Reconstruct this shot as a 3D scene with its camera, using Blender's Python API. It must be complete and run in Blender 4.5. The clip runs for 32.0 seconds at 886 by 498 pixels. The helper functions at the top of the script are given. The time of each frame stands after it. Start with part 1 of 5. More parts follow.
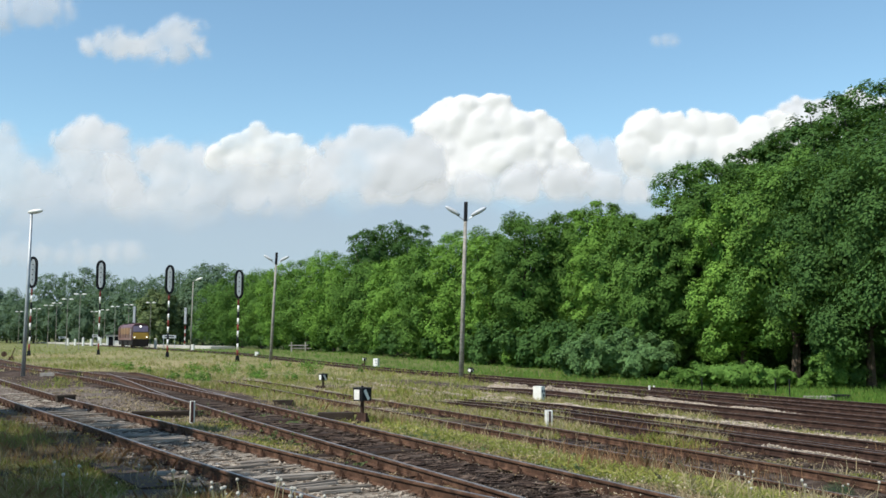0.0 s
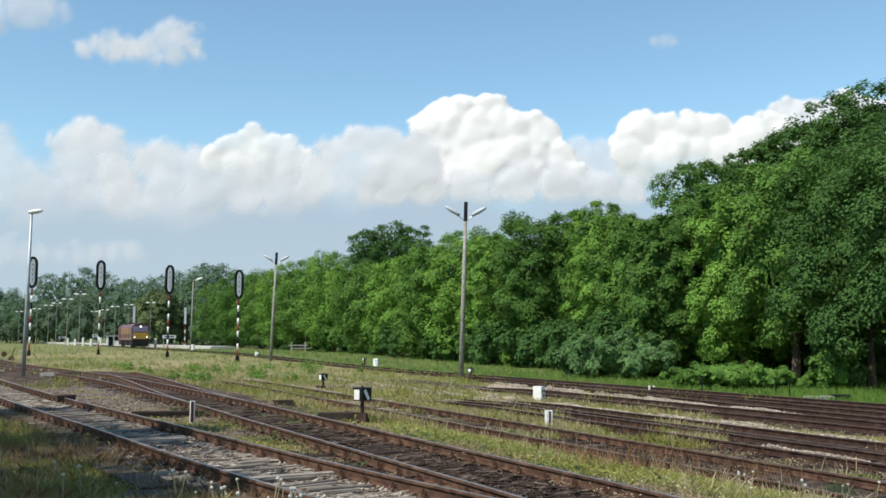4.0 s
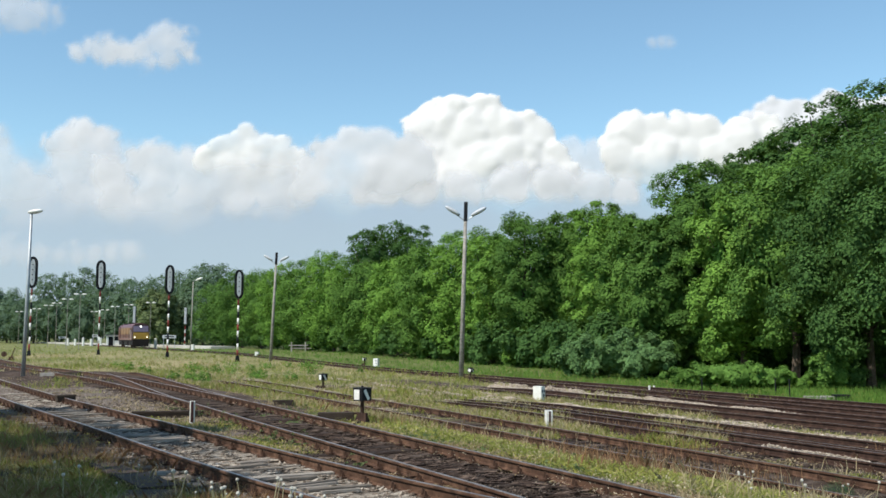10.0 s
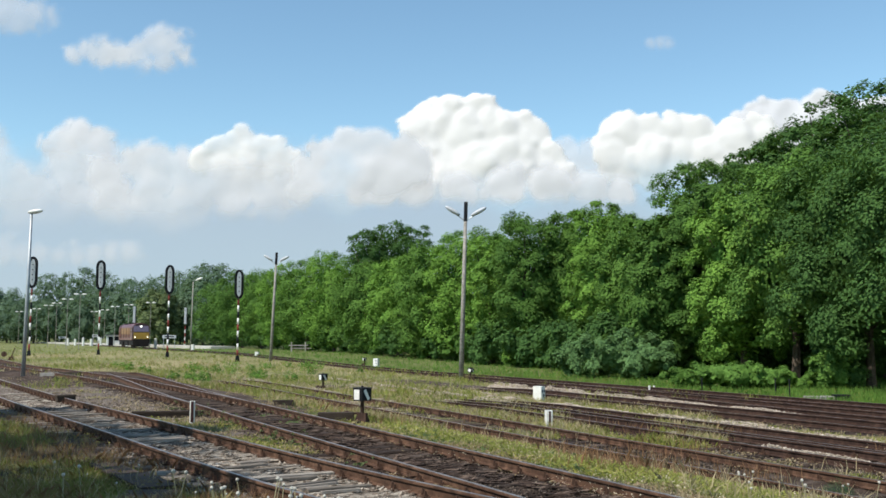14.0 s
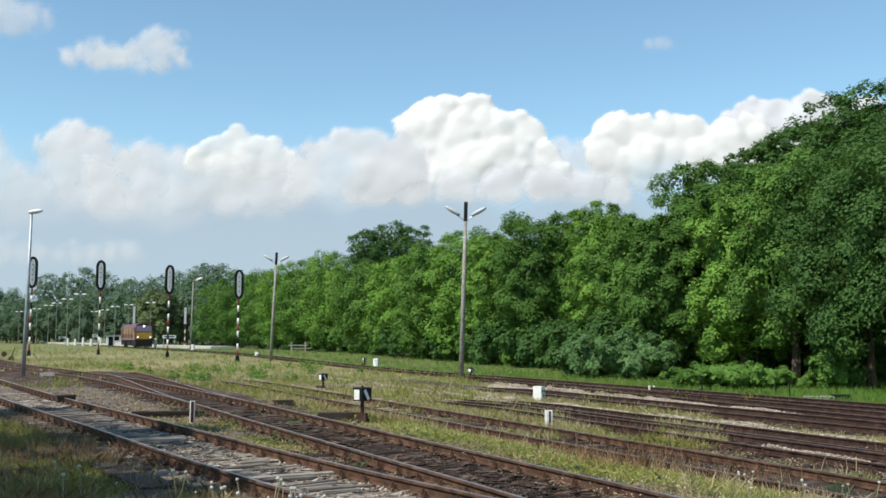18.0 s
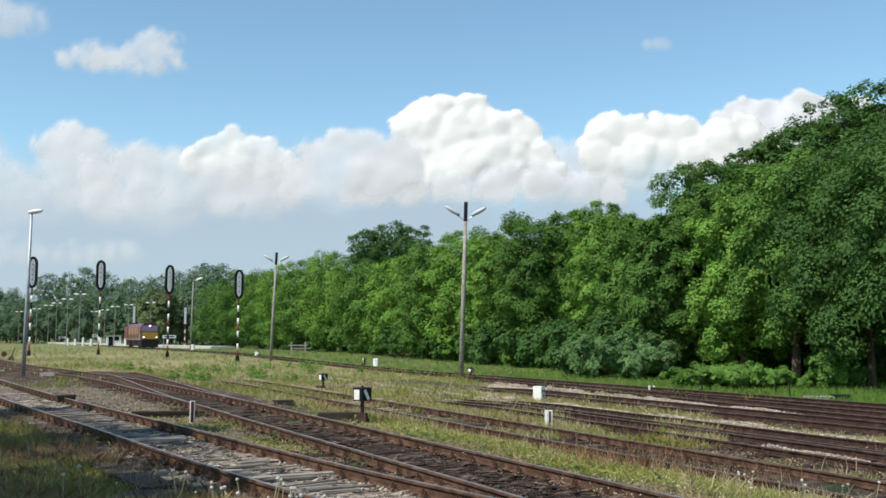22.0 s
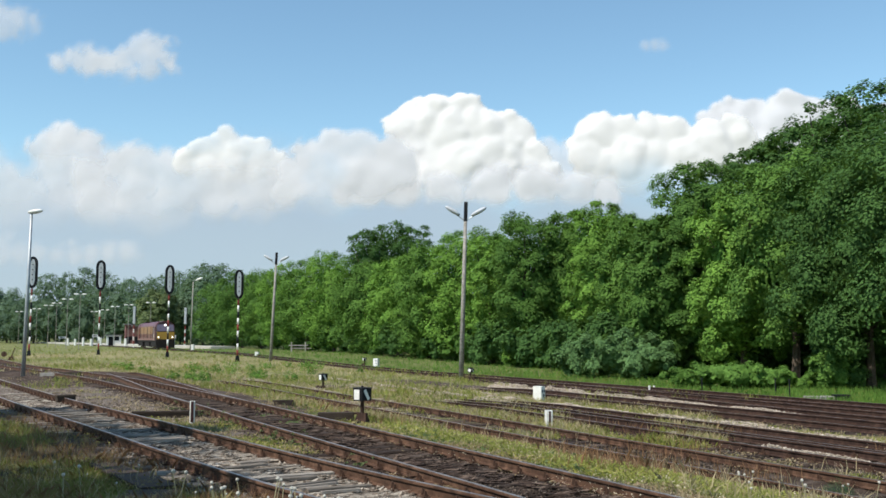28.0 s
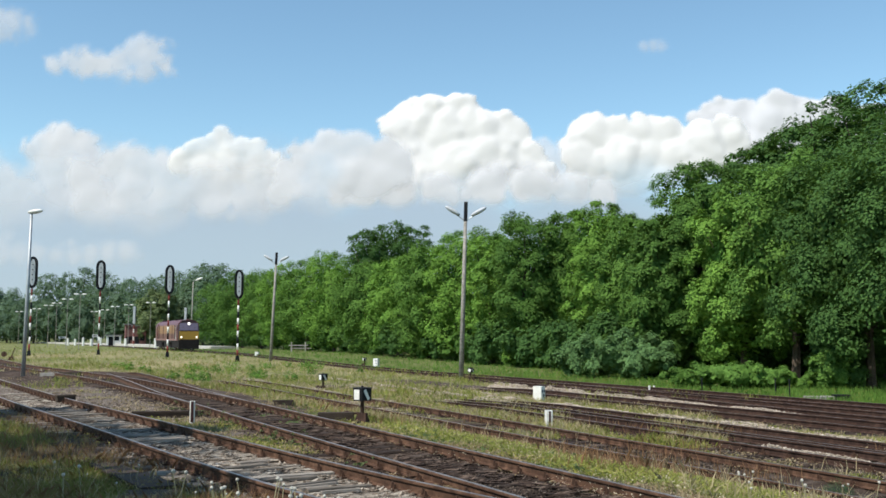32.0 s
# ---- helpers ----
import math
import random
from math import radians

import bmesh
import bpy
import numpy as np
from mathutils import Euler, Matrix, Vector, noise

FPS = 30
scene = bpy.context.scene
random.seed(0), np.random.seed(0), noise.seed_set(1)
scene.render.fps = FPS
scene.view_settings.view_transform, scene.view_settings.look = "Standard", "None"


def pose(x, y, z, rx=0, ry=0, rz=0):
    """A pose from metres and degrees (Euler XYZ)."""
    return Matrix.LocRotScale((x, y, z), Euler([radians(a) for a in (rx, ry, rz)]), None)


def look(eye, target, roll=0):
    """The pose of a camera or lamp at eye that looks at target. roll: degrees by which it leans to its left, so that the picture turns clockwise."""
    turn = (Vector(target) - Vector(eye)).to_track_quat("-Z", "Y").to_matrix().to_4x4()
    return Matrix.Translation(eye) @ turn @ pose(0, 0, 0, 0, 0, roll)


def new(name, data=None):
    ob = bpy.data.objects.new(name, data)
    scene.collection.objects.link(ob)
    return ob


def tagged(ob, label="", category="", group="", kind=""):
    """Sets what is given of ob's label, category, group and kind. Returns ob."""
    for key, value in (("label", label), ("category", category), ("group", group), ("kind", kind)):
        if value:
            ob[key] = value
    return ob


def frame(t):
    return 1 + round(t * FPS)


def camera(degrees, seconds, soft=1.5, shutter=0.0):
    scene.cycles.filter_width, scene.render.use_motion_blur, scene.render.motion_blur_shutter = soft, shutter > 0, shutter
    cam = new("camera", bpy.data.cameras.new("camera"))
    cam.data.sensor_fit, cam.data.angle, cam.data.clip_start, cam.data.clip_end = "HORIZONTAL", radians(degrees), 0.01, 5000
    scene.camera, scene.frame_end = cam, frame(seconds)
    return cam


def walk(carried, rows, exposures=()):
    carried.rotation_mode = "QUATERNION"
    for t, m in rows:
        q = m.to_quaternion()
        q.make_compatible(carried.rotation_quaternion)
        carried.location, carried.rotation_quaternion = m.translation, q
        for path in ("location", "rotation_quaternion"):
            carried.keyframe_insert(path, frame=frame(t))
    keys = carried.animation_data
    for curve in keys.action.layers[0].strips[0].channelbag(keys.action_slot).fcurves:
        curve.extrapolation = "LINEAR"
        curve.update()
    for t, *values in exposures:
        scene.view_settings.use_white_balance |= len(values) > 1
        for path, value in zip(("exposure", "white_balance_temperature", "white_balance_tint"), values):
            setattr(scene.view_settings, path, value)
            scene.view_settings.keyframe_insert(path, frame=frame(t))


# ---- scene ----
cam = camera(50, 32.0, soft=1.6)
EYE = pose(0, 0, 1.85, 95.302, 0, 0)
walk(cam, [(0, EYE), (32, EYE)], exposures=[(0, 0.2), (32, 0.2)])

# ---------------------------------------------------------------- light
SUN_DIR = Vector((-0.58, -0.48, 0.97)).normalized()      # towards the sun
sun = new("sun", bpy.data.lights.new("sun", "SUN"))
sun.data.energy, sun.data.angle, sun.data.color = 5.0, radians(0.6), (1.0, 0.94, 0.84)
sun.matrix_world = look(SUN_DIR * 100, (0, 0, 0))

world = bpy.data.worlds.new("world")
scene.world = world
world.use_nodes = True
wn = world.node_tree
sky = wn.nodes.new("ShaderNodeTexSky")
sky.sky_type, sky.sun_disc = "NISHITA", False
sky.sun_elevation = math.asin(SUN_DIR.z)
sky.sun_rotation = math.atan2(SUN_DIR.x, SUN_DIR.y)
sky.air_density, sky.dust_density, sky.ozone_density = 1.0, 0.25, 1.6
wn.nodes["Background"].inputs["Strength"].default_value = 0.152
tint = wn.nodes.new("ShaderNodeMix")
tint.data_type, tint.blend_type = "RGBA", "MULTIPLY"
tint.inputs[0].default_value, tint.inputs[7].default_value = 1.0, (0.89, 1.03, 0.975, 1)
wn.links.new(sky.outputs[0], tint.inputs[6])
wn.links.new(tint.outputs[2], wn.nodes["Background"].inputs["Color"])


# ---------------------------------------------------------------- materials
class Mat:
    """A small node-tree writer."""

    def __init__(self, name, rough=0.8, metal=0.0, spec=0.3):
        self.m = bpy.data.materials.new(name)
        self.m.use_nodes = True
        self.t = self.m.node_tree
        self.b = self.t.nodes["Principled BSDF"]
        self.b.inputs["Roughness"].default_value = rough
        self.b.inputs["Metallic"].default_value = metal
        self.b.inputs["Specular IOR Level"].default_value = spec

    def node(self, kind, **sets):
        n = self.t.nodes.new(kind)
        for k, v in sets.items():
            n.inputs[k].default_value = v
        return n

    def link(self, a, b):
        self.t.links.new(a, b)

    def coords(self, space="Object"):
        return self.t.nodes.new("ShaderNodeTexCoord").outputs[space]

    def noise(self, scale, detail=4.0, rough=0.6, space="Object", stretch=None):
        n = self.node("ShaderNodeTexNoise", Scale=scale, Detail=detail, Roughness=rough)
        c = self.coords(space)
        if stretch:
            mp = self.node("ShaderNodeMapping", Scale=stretch)
            self.link(c, mp.inputs["Vector"])
            c = mp.outputs[0]
        self.link(c, n.inputs["Vector"])
        return n.outputs["Fac"]

    def ramp(self, fac, stops):
        r = self.t.nodes.new("ShaderNodeValToRGB")
        el = r.color_ramp.elements
        while len(el) < len(stops):
            el.new(0.5)
        for e, (p, c) in zip(el, stops):
            e.position, e.color = p, (*c, 1)
        self.link(fac, r.inputs["Fac"])
        return r.outputs["Color"]

    def mix(self, fac, a, b, mode="MIX"):
        n = self.t.nodes.new("ShaderNodeMix")
        n.data_type, n.blend_type = "RGBA", mode
        for sock, v in ((n.inputs[0], fac), (n.inputs[6], a), (n.inputs[7], b)):
            if isinstance(v, (int, float)):
                sock.default_value = v
            elif isinstance(v, tuple):
                sock.default_value = (*v, 1)
            else:
                self.link(v, sock)
        return n.outputs[2]

    def math(self, op, a, b=0.0, clamp=False):
        n = self.t.nodes.new("ShaderNodeMath")
        n.operation, n.use_clamp = op, clamp
        for sock, v in zip(n.inputs, (a, b)):
            if isinstance(v, (int, float)):
                sock.default_value = v
            else:
                self.link(v, sock)
        return n.outputs[0]

    def attr(self, name):
        n = self.t.nodes.new("ShaderNodeAttribute")
        n.attribute_name = name
        return n.outputs["Fac"]

    def island(self):
        return self.t.nodes.new("ShaderNodeNewGeometry").outputs["Random Per Island"]

    def random(self):
        return self.t.nodes.new("ShaderNodeObjectInfo").outputs["Random"]

    def color(self, c):
        if isinstance(c, tuple):
            self.b.inputs["Base Color"].default_value = (*c, 1)
        else:
            self.link(c, self.b.inputs["Base Color"])
        return self

    def bump(self, height, strength=0.4, dist=0.02):
        n = self.node("ShaderNodeBump", Strength=strength, Distance=dist)
        self.link(height, n.inputs["Height"])
        self.link(n.outputs[0], self.b.inputs["Normal"])
        return self


def worn(name, base, dark, scale=6.0, rough=0.7, metal=0.0, spec=0.3, bump=0.2):
    """A painted or plain surface with stains at two scales."""
    k = Mat(name, rough, metal, spec)
    f = k.math("MULTIPLY", k.noise(scale, 5, 0.65), k.noise(scale * 7, 3, 0.6))
    k.color(k.ramp(f, [(0.12, dark), (0.34, base)]))
    return k.bump(k.noise(scale * 12, 3), bump, 0.01).m


def leafy(name, low, high, translucent=0.22, rough=0.65, tint=0.5, spec=0.04):
    k = Mat(name, rough, 0, spec)
    big = k.noise(0.35, 2, 0.5)
    c = k.ramp(k.math("ADD", k.math("MULTIPLY", k.island(), 0.35), k.math("MULTIPLY", big, 0.65)), [(0.1, low), (0.75, high)])
    k.color(c)
    tr = k.t.nodes.new("ShaderNodeBsdfTranslucent")
    k.link(k.mix(tint, c, (0.16, 0.30, 0.02)), tr.inputs["Color"])
    mx = k.t.nodes.new("ShaderNodeMixShader")
    mx.inputs[0].default_value = translucent
    k.link(k.b.outputs[0], mx.inputs[1])
    k.link(tr.outputs[0], mx.inputs[2])
    k.link(mx.outputs[0], k.t.nodes["Material Output"].inputs["Surface"])
    return k.m


def ground_material():
    k = Mat("ground_mixed", 0.95, 0, 0.1)
    soil = k.ramp(k.noise(1.3, 6, 0.7), [(0.28, (0.019, 0.013, 0.011)), (0.5, (0.066, 0.046, 0.036)), (0.75, (0.175, 0.132, 0.105))])
    stone = k.node("ShaderNodeTexVoronoi", Scale=24.0)
    k.link(k.coords(), stone.inputs["Vector"])
    ballast = k.mix(0.6, soil, k.ramp(stone.outputs["Color"], [(0.1, (0.06, 0.052, 0.047)), (0.9, (0.38, 0.32, 0.275))]))
    ballast = k.mix(k.attr("pale"), soil, ballast)
    fresh = k.ramp(k.noise(2.1, 6, 0.7), [(0.25, (0.06, 0.082, 0.024)), (0.5, (0.12, 0.148, 0.048)), (0.72, (0.225, 0.215, 0.10))])
    straw = k.ramp(k.noise(1.7, 6, 0.75), [(0.28, (0.125, 0.128, 0.05)), (0.5, (0.26, 0.228, 0.115)), (0.72, (0.40, 0.345, 0.205))])
    green = k.mix(k.attr("dry"), fresh, straw)
    edge = k.math("ADD", k.attr("green"), k.math("MULTIPLY", k.math("SUBTRACT", k.noise(0.9, 6, 0.75), 0.5), 1.3), True)
    k.color(k.mix(k.ramp(edge, [(0.35, (0, 0, 0)), (0.62, (1, 1, 1))]), ballast, green))
    return k.bump(k.noise(16, 5, 0.8), 0.9, 0.06).m


def rail_material(name, a, b, c):
    k = Mat(name, 0.85, 0.0, 0.15)
    rust = k.ramp(k.noise(5, 6, 0.7), [(0.3, a), (0.5, b), (0.72, c)])
    k.color(rust)
    return k.bump(k.noise(60, 4), 0.3, 0.01).m


def head_material():
    k = Mat("rail_head_steel", 0.36, 0.6, 0.4)
    k.color(k.ramp(k.noise(3, 5, 0.7), [(0.35, (0.125, 0.098, 0.092)), (0.65, (0.31, 0.275, 0.265))]))
    return k.m


def wood_material(name, a, b, c):
    k = Mat(name, 0.9, 0, 0.15)
    f = k.math("ADD", k.math("MULTIPLY", k.noise(3.5, 6, 0.75, stretch=(1.0, 9.0, 9.0)), 0.75), k.math("MULTIPLY", k.random(), 0.25))
    k.color(k.ramp(f, [(0.3, a), (0.5, b), (0.7, c)]))
    return k.bump(k.noise(9, 5, 0.7, stretch=(1.0, 14.0, 14.0)), 0.6, 0.02).m


GROUND = ground_material()
RUST = rail_material("rusty_rail_steel", (0.030, 0.017, 0.012), (0.078, 0.043, 0.029), (0.165, 0.096, 0.064))
# darker rust for the sidings beyond D and the lantern ironwork
DARK_RUST = rail_material("dark_rail_rust", (0.017, 0.010, 0.009), (0.044, 0.025, 0.019), (0.098, 0.058, 0.044))
GREY_SLEEPER = wood_material("bleached_sleeper_wood", (0.075, 0.06, 0.047), (0.20, 0.168, 0.135), (0.36, 0.32, 0.27))
HEAD = head_material()
SLEEPER = wood_material("old_sleeper_wood", (0.018, 0.012, 0.010), (0.050, 0.036, 0.029), (0.125, 0.096, 0.078))
PLANK = wood_material("grey_weathered_plank", (0.10, 0.085, 0.07), (0.23, 0.20, 0.17), (0.38, 0.345, 0.30))
CONCRETE = worn("weathered_concrete", (0.36, 0.34, 0.31), (0.20, 0.185, 0.165), 3.0, 0.9)
DARK_POLE = worn("dark_stained_pole", (0.36, 0.335, 0.30), (0.15, 0.138, 0.122), 2.0, 0.9)
GALV = worn("galvanised_steel", (0.42, 0.45, 0.47), (0.27, 0.29, 0.30), 4.0, 0.5, 0.5)
BLACK = worn("black_paint", (0.014, 0.015, 0.018), (0.009, 0.009, 0.010), 8.0, 0.6, 0, 0.12)
WHITE = worn("white_paint", (0.78, 0.78, 0.75), (0.55, 0.54, 0.50), 5.0, 0.6)
LIGHT_GREY = worn("light_grey_paint", (0.50, 0.52, 0.55), (0.36, 0.38, 0.40), 5.0, 0.55)
RED = worn("faded_red_paint", (0.22, 0.032, 0.026), (0.12, 0.025, 0.022), 6.0, 0.65)
BARK = worn("tree_bark", (0.10, 0.075, 0.055), (0.035, 0.028, 0.022), 5.0, 0.95, bump=0.8)


# ---------------------------------------------------------------- mesh writing
class Shape:
    """Gathers vertices and faces of one mesh."""

    def __init__(self):
        self.v, self.f = [], []

    def add(self, verts, faces):
        n = len(self.v)
        self.v += [tuple(p) for p in verts]
        self.f += [tuple(i + n for i in f) for f in faces]
        return self

    def box(self, c, s, m=None, taper=1.0, bevel=0.0):
        x, y, z = (d / 2 for d in s)
        b = min(bevel, x * 0.9, y * 0.9)
        if b:
            ring = [(-x + b, -y), (x - b, -y), (x, -y + b), (x, y - b), (x - b, y), (-x + b, y), (-x, y - b), (-x, -y + b)]
        else:
            ring = [(-x, -y), (x, -y), (x, y), (-x, y)]
        return self.prism(ring, -z, z, c, m, taper)

    def prism(self, ring, z0, z1, c=(0, 0, 0), m=None, taper=1.0):
        n = len(ring)
        vs = [Vector((a, b, z0)) for a, b in ring] + [Vector((a * taper, b * taper, z1)) for a, b in ring]
        if m is not None:
            vs = [m @ v for v in vs]
        vs = [v + Vector(c) for v in vs]
        fs = [tuple(range(n - 1, -1, -1)), tuple(range(n, 2 * n))]
        fs += [(i, (i + 1) % n, n + (i + 1) % n, n + i) for i in range(n)]
        return self.add(vs, fs)

    def tube(self, pts, radii, n=8, caps=True):
        pts = [Vector(p) for p in pts]
        if isinstance(radii, (int, float)):
            radii = [radii] * len(pts)
        base = len(self.v)
        for i, p in enumerate(pts):
            d = (pts[min(i + 1, len(pts) - 1)] - pts[max(i - 1, 0)]).normalized()
            a = d.orthogonal().normalized() if abs(d.z) < 0.95 else Vector((1, 0, 0))
            a = (a - d * a.dot(d)).normalized()
            if abs(d.z) < 0.95:
                a = Vector((0, 0, 1)).cross(d).normalized()
            b = d.cross(a)
            for k in range(n):
                w = 2 * math.pi * k / n
                self.v.append(tuple(p + (a * math.cos(w) + b * math.sin(w)) * radii[i]))
        for i in range(len(pts) - 1):
            for k in range(n):
                o = base + i * n
                self.f.append((o + k, o + (k + 1) % n, o + n + (k + 1) % n, o + n + k))
        if caps:
            self.f.append(tuple(base + k for k in range(n - 1, -1, -1)))
            self.f.append(tuple(base + (len(pts) - 1) * n + k for k in range(n)))
        return self

    def ball(self, c, r, n=10, rings=6, jitter=0.0, seed=0):
        rnd = random.Random(seed)
        rx, ry, rz = (r, r, r) if isinstance(r, (int, float)) else r
        pts = [(0, 0, -1)]
        for i in range(1, rings):
            a = -math.pi / 2 + math.pi * i / rings
            pts += [(math.cos(a) * math.cos(2 * math.pi * k / n), math.cos(a) * math.sin(2 * math.pi * k / n), math.sin(a)) for k in range(n)]
        pts.append((0, 0, 1))
        vs = []
        for p in pts:
            j = 1 + rnd.uniform(-jitter, jitter)
            vs.append((c[0] + p[0] * rx * j, c[1] + p[1] * ry * j, c[2] + p[2] * rz * j))
        fs = [(0, 1 + (k + 1) % n, 1 + k) for k in range(n)]
        for i in range(rings - 2):
            o = 1 + i * n
            fs += [(o + k, o + (k + 1) % n, o + n + (k + 1) % n, o + n + k) for k in range(n)]
        o, top = 1 + (rings - 2) * n, len(pts) - 1
        fs += [(o + k, o + (k + 1) % n, top) for k in range(n)]
        return self.add(vs, fs)

    def mesh(self, name, mat, smooth=False):
        me = bpy.data.meshes.new(name)
        me.from_pydata(self.v, [], self.f)
        me.materials.append(mat)
        if smooth:
            me.polygons.foreach_set("use_smooth", [True] * len(me.polygons))
        me.update()
        return me


def part(name, shape, mat, parent=None, label="", smooth=False, at=None):
    """One mesh object under a thing or a part."""
    data = shape.mesh(name, mat, smooth) if isinstance(shape, Shape) else shape
    ob = new(name, data)
    if parent is not None:
        ob.parent = parent
    if at is not None:
        ob.matrix_basis = at
    return tagged(ob, label)


def thing(name, label, category, at, group="", kind=""):
    ob = new(name)
    ob.empty_display_size = 0.2
    ob.matrix_basis = at
    return tagged(ob, label, category, group, kind)


def quads(name, pts, mat, sides=4):
    """A mesh of loose polygons from an array (n, sides, 3)."""
    n = len(pts)
    me = bpy.data.meshes.new(name)
    me.vertices.add(n * sides)
    me.vertices.foreach_set("co", np.ascontiguousarray(pts, dtype=np.float32).ravel())
    me.loops.add(n * sides)
    me.loops.foreach_set("vertex_index", np.arange(n * sides, dtype=np.int32))
    me.polygons.add(n)
    me.polygons.foreach_set("loop_start", np.arange(0, n * sides, sides, dtype=np.int32))
    me.materials.append(mat)
    me.update()
    me.validate()
    return me


# ---------------------------------------------------------------- the plan
def smooth(a, b, x):
    t = np.clip((x - a) / (b - a), 0, 1)
    return t * t * (3 - 2 * t)


def fall(x, y):
    """The yard lies a little lower than the nearest tracks, and rises again far off."""
    p = 0.89 * x + 0.45 * y
    return -0.45 * smooth(7.5, 11.5, p) * (1 - smooth(62, 112, y))


def line(x0, y0, slope, ys):
    return [(x0 + slope * (y - y0), y) for y in ys]


CENTRES = {
    "A": [(21.0, -20), (11.2, -6), (4.2, 4), (-0.25, 10.1), (-1.62, 12.0), (-3.44, 14.7), (-6.14, 18.85), (-8.43, 22.3), (-11.58, 27.1), (-18.5, 38.2), (-22.72, 45), (-32.0, 60), (-44.4, 80)],
    "B": [(16.2, -20), (9.5, -6), (4.7, 4), (1.65, 10.4), (-0.67, 15), (-3.2, 20), (-5.7, 25), (-8.35, 30), (-13.9, 40), (-20.4, 50), (-27.0, 60), (-38.6, 80), (-48, 96)],
    "C": [(-5.7, 25.0), (-8.1, 30.0), (-13.5, 42.0), (-17.4, 50), (-19.3, 54)],
    "D": line(1.6, 23.3, -0.475, (-20, -8, 4, 10, 20, 30, 40, 50, 60)),
    "E": line(5.15, 23.6, -0.44, (-20, -8, 4, 12, 20, 30, 40, 50, 62)),
    "E2": line(6.35, 23.6, -0.47, (8, 14, 20, 26, 30, 34, 38)),
    "F": line(9.2, 27.0, -0.48, (-20, -8, 4, 12, 20, 30, 40, 50, 62)),
    "G2": [(20.0, 10), (14.9, 21), (12.6, 26.15), (10.79, 30.36), (8.5, 36.0), (5.5, 43.5), (2.2, 51)],
    "G": line(29.25, 0.0, -0.507, (-20, -5, 10, 20, 30, 40, 50, 60)) + line(30.3, 0.0, -0.507, (95, 120, 150, 190, 240)),
}


def from_a(x, y):
    """Signed distance to the right of the nearest track's centre."""
    p = CENTRES["A"]
    return (np.asarray(x) - np.interp(y, [b for a, b in p], [a for a, b in p])) * 0.845


def curve(pts, step):
    """Points along a smooth line through pts, at even steps, with their headings."""
    p = np.array(pts, float)
    p = np.vstack([2 * p[0] - p[1], p, 2 * p[-1] - p[-2]])
    out = []
    for i in range(1, len(p) - 2):
        for t in np.linspace(0, 1, 24, endpoint=False):
            a, b, c, d = p[i - 1:i + 3]
            out.append(0.5 * (2 * b + (c - a) * t + (2 * a - 5 * b + 4 * c - d) * t * t + (3 * b - a - 3 * c + d) * t ** 3))
    out.append(p[-2])
    out = np.array(out)
    s = np.r_[0, np.cumsum(np.hypot(*np.diff(out, axis=0).T))]
    u = np.arange(0, s[-1], step)
    q = np.c_[np.interp(u, s, out[:, 0]), np.interp(u, s, out[:, 1])]
    d = np.gradient(q, axis=0)
    return q, d / np.hypot(d[:, 0], d[:, 1])[:, None]


LINES = {k: curve(v, 0.5) for k, v in CENTRES.items()}
ALL = np.vstack([q for q, d in LINES.values()])


def near_track(x, y):
    """Distance to the nearest track centre."""
    x, y = np.asarray(x, float).ravel(), np.asarray(y, float).ravel()
    best = np.full(len(x), 1e9)
    for i in range(0, len(ALL), 2):
        best = np.minimum(best, (x - ALL[i, 0]) ** 2 + (y - ALL[i, 1]) ** 2)
    return np.sqrt(best)


def height(x, y):
    """The ground under a point: gentle fall of the yard and small unevenness."""
    x, y = np.asarray(x, float), np.asarray(y, float)
    z = fall(x, y) + 0.02 * np.sin(1.7 * x + 0.4 * y) * np.sin(0.9 * y - 0.6 * x) + 0.012 * np.sin(5.1 * x) * np.sin(4.3 * y)
    far = smooth(150, 400, np.hypot(x, y))
    return z * (1 - far) - 0.02


def at_ground(x, y, rz=0.0, dz=0.0, rx=0.0, ry=0.0):
    return pose(x, y, float(height(x, y)) + dz, rx, ry, rz)


def patch(x, y, k, seed):
    """Smooth patchiness between 0 and 1."""
    r = np.random.RandomState(seed)
    f = np.zeros(np.shape(x))
    for _ in range(6):
        a, w = r.uniform(0, 6.28), k * r.uniform(0.6, 1.9)
        f = f + np.sin(w * (x * np.cos(a) + y * np.sin(a)) + r.uniform(0, 6.28))
    return np.clip(0.5 + f / 5.5, 0, 1)


def offset(key, x, y):
    """Signed distance to the right of one track's centre."""
    q, d = LINES[key]
    best, sign = np.full(np.shape(x), 1e9), np.zeros(np.shape(x))
    for (cx, cy), (dx, dy) in zip(q[::2], d[::2]):
        r2 = (x - cx) ** 2 + (y - cy) ** 2
        s = (x - cx) * dy - (y - cy) * dx
        near = r2 < best
        best, sign = np.where(near, r2, best), np.where(near, s, sign)
    return sign


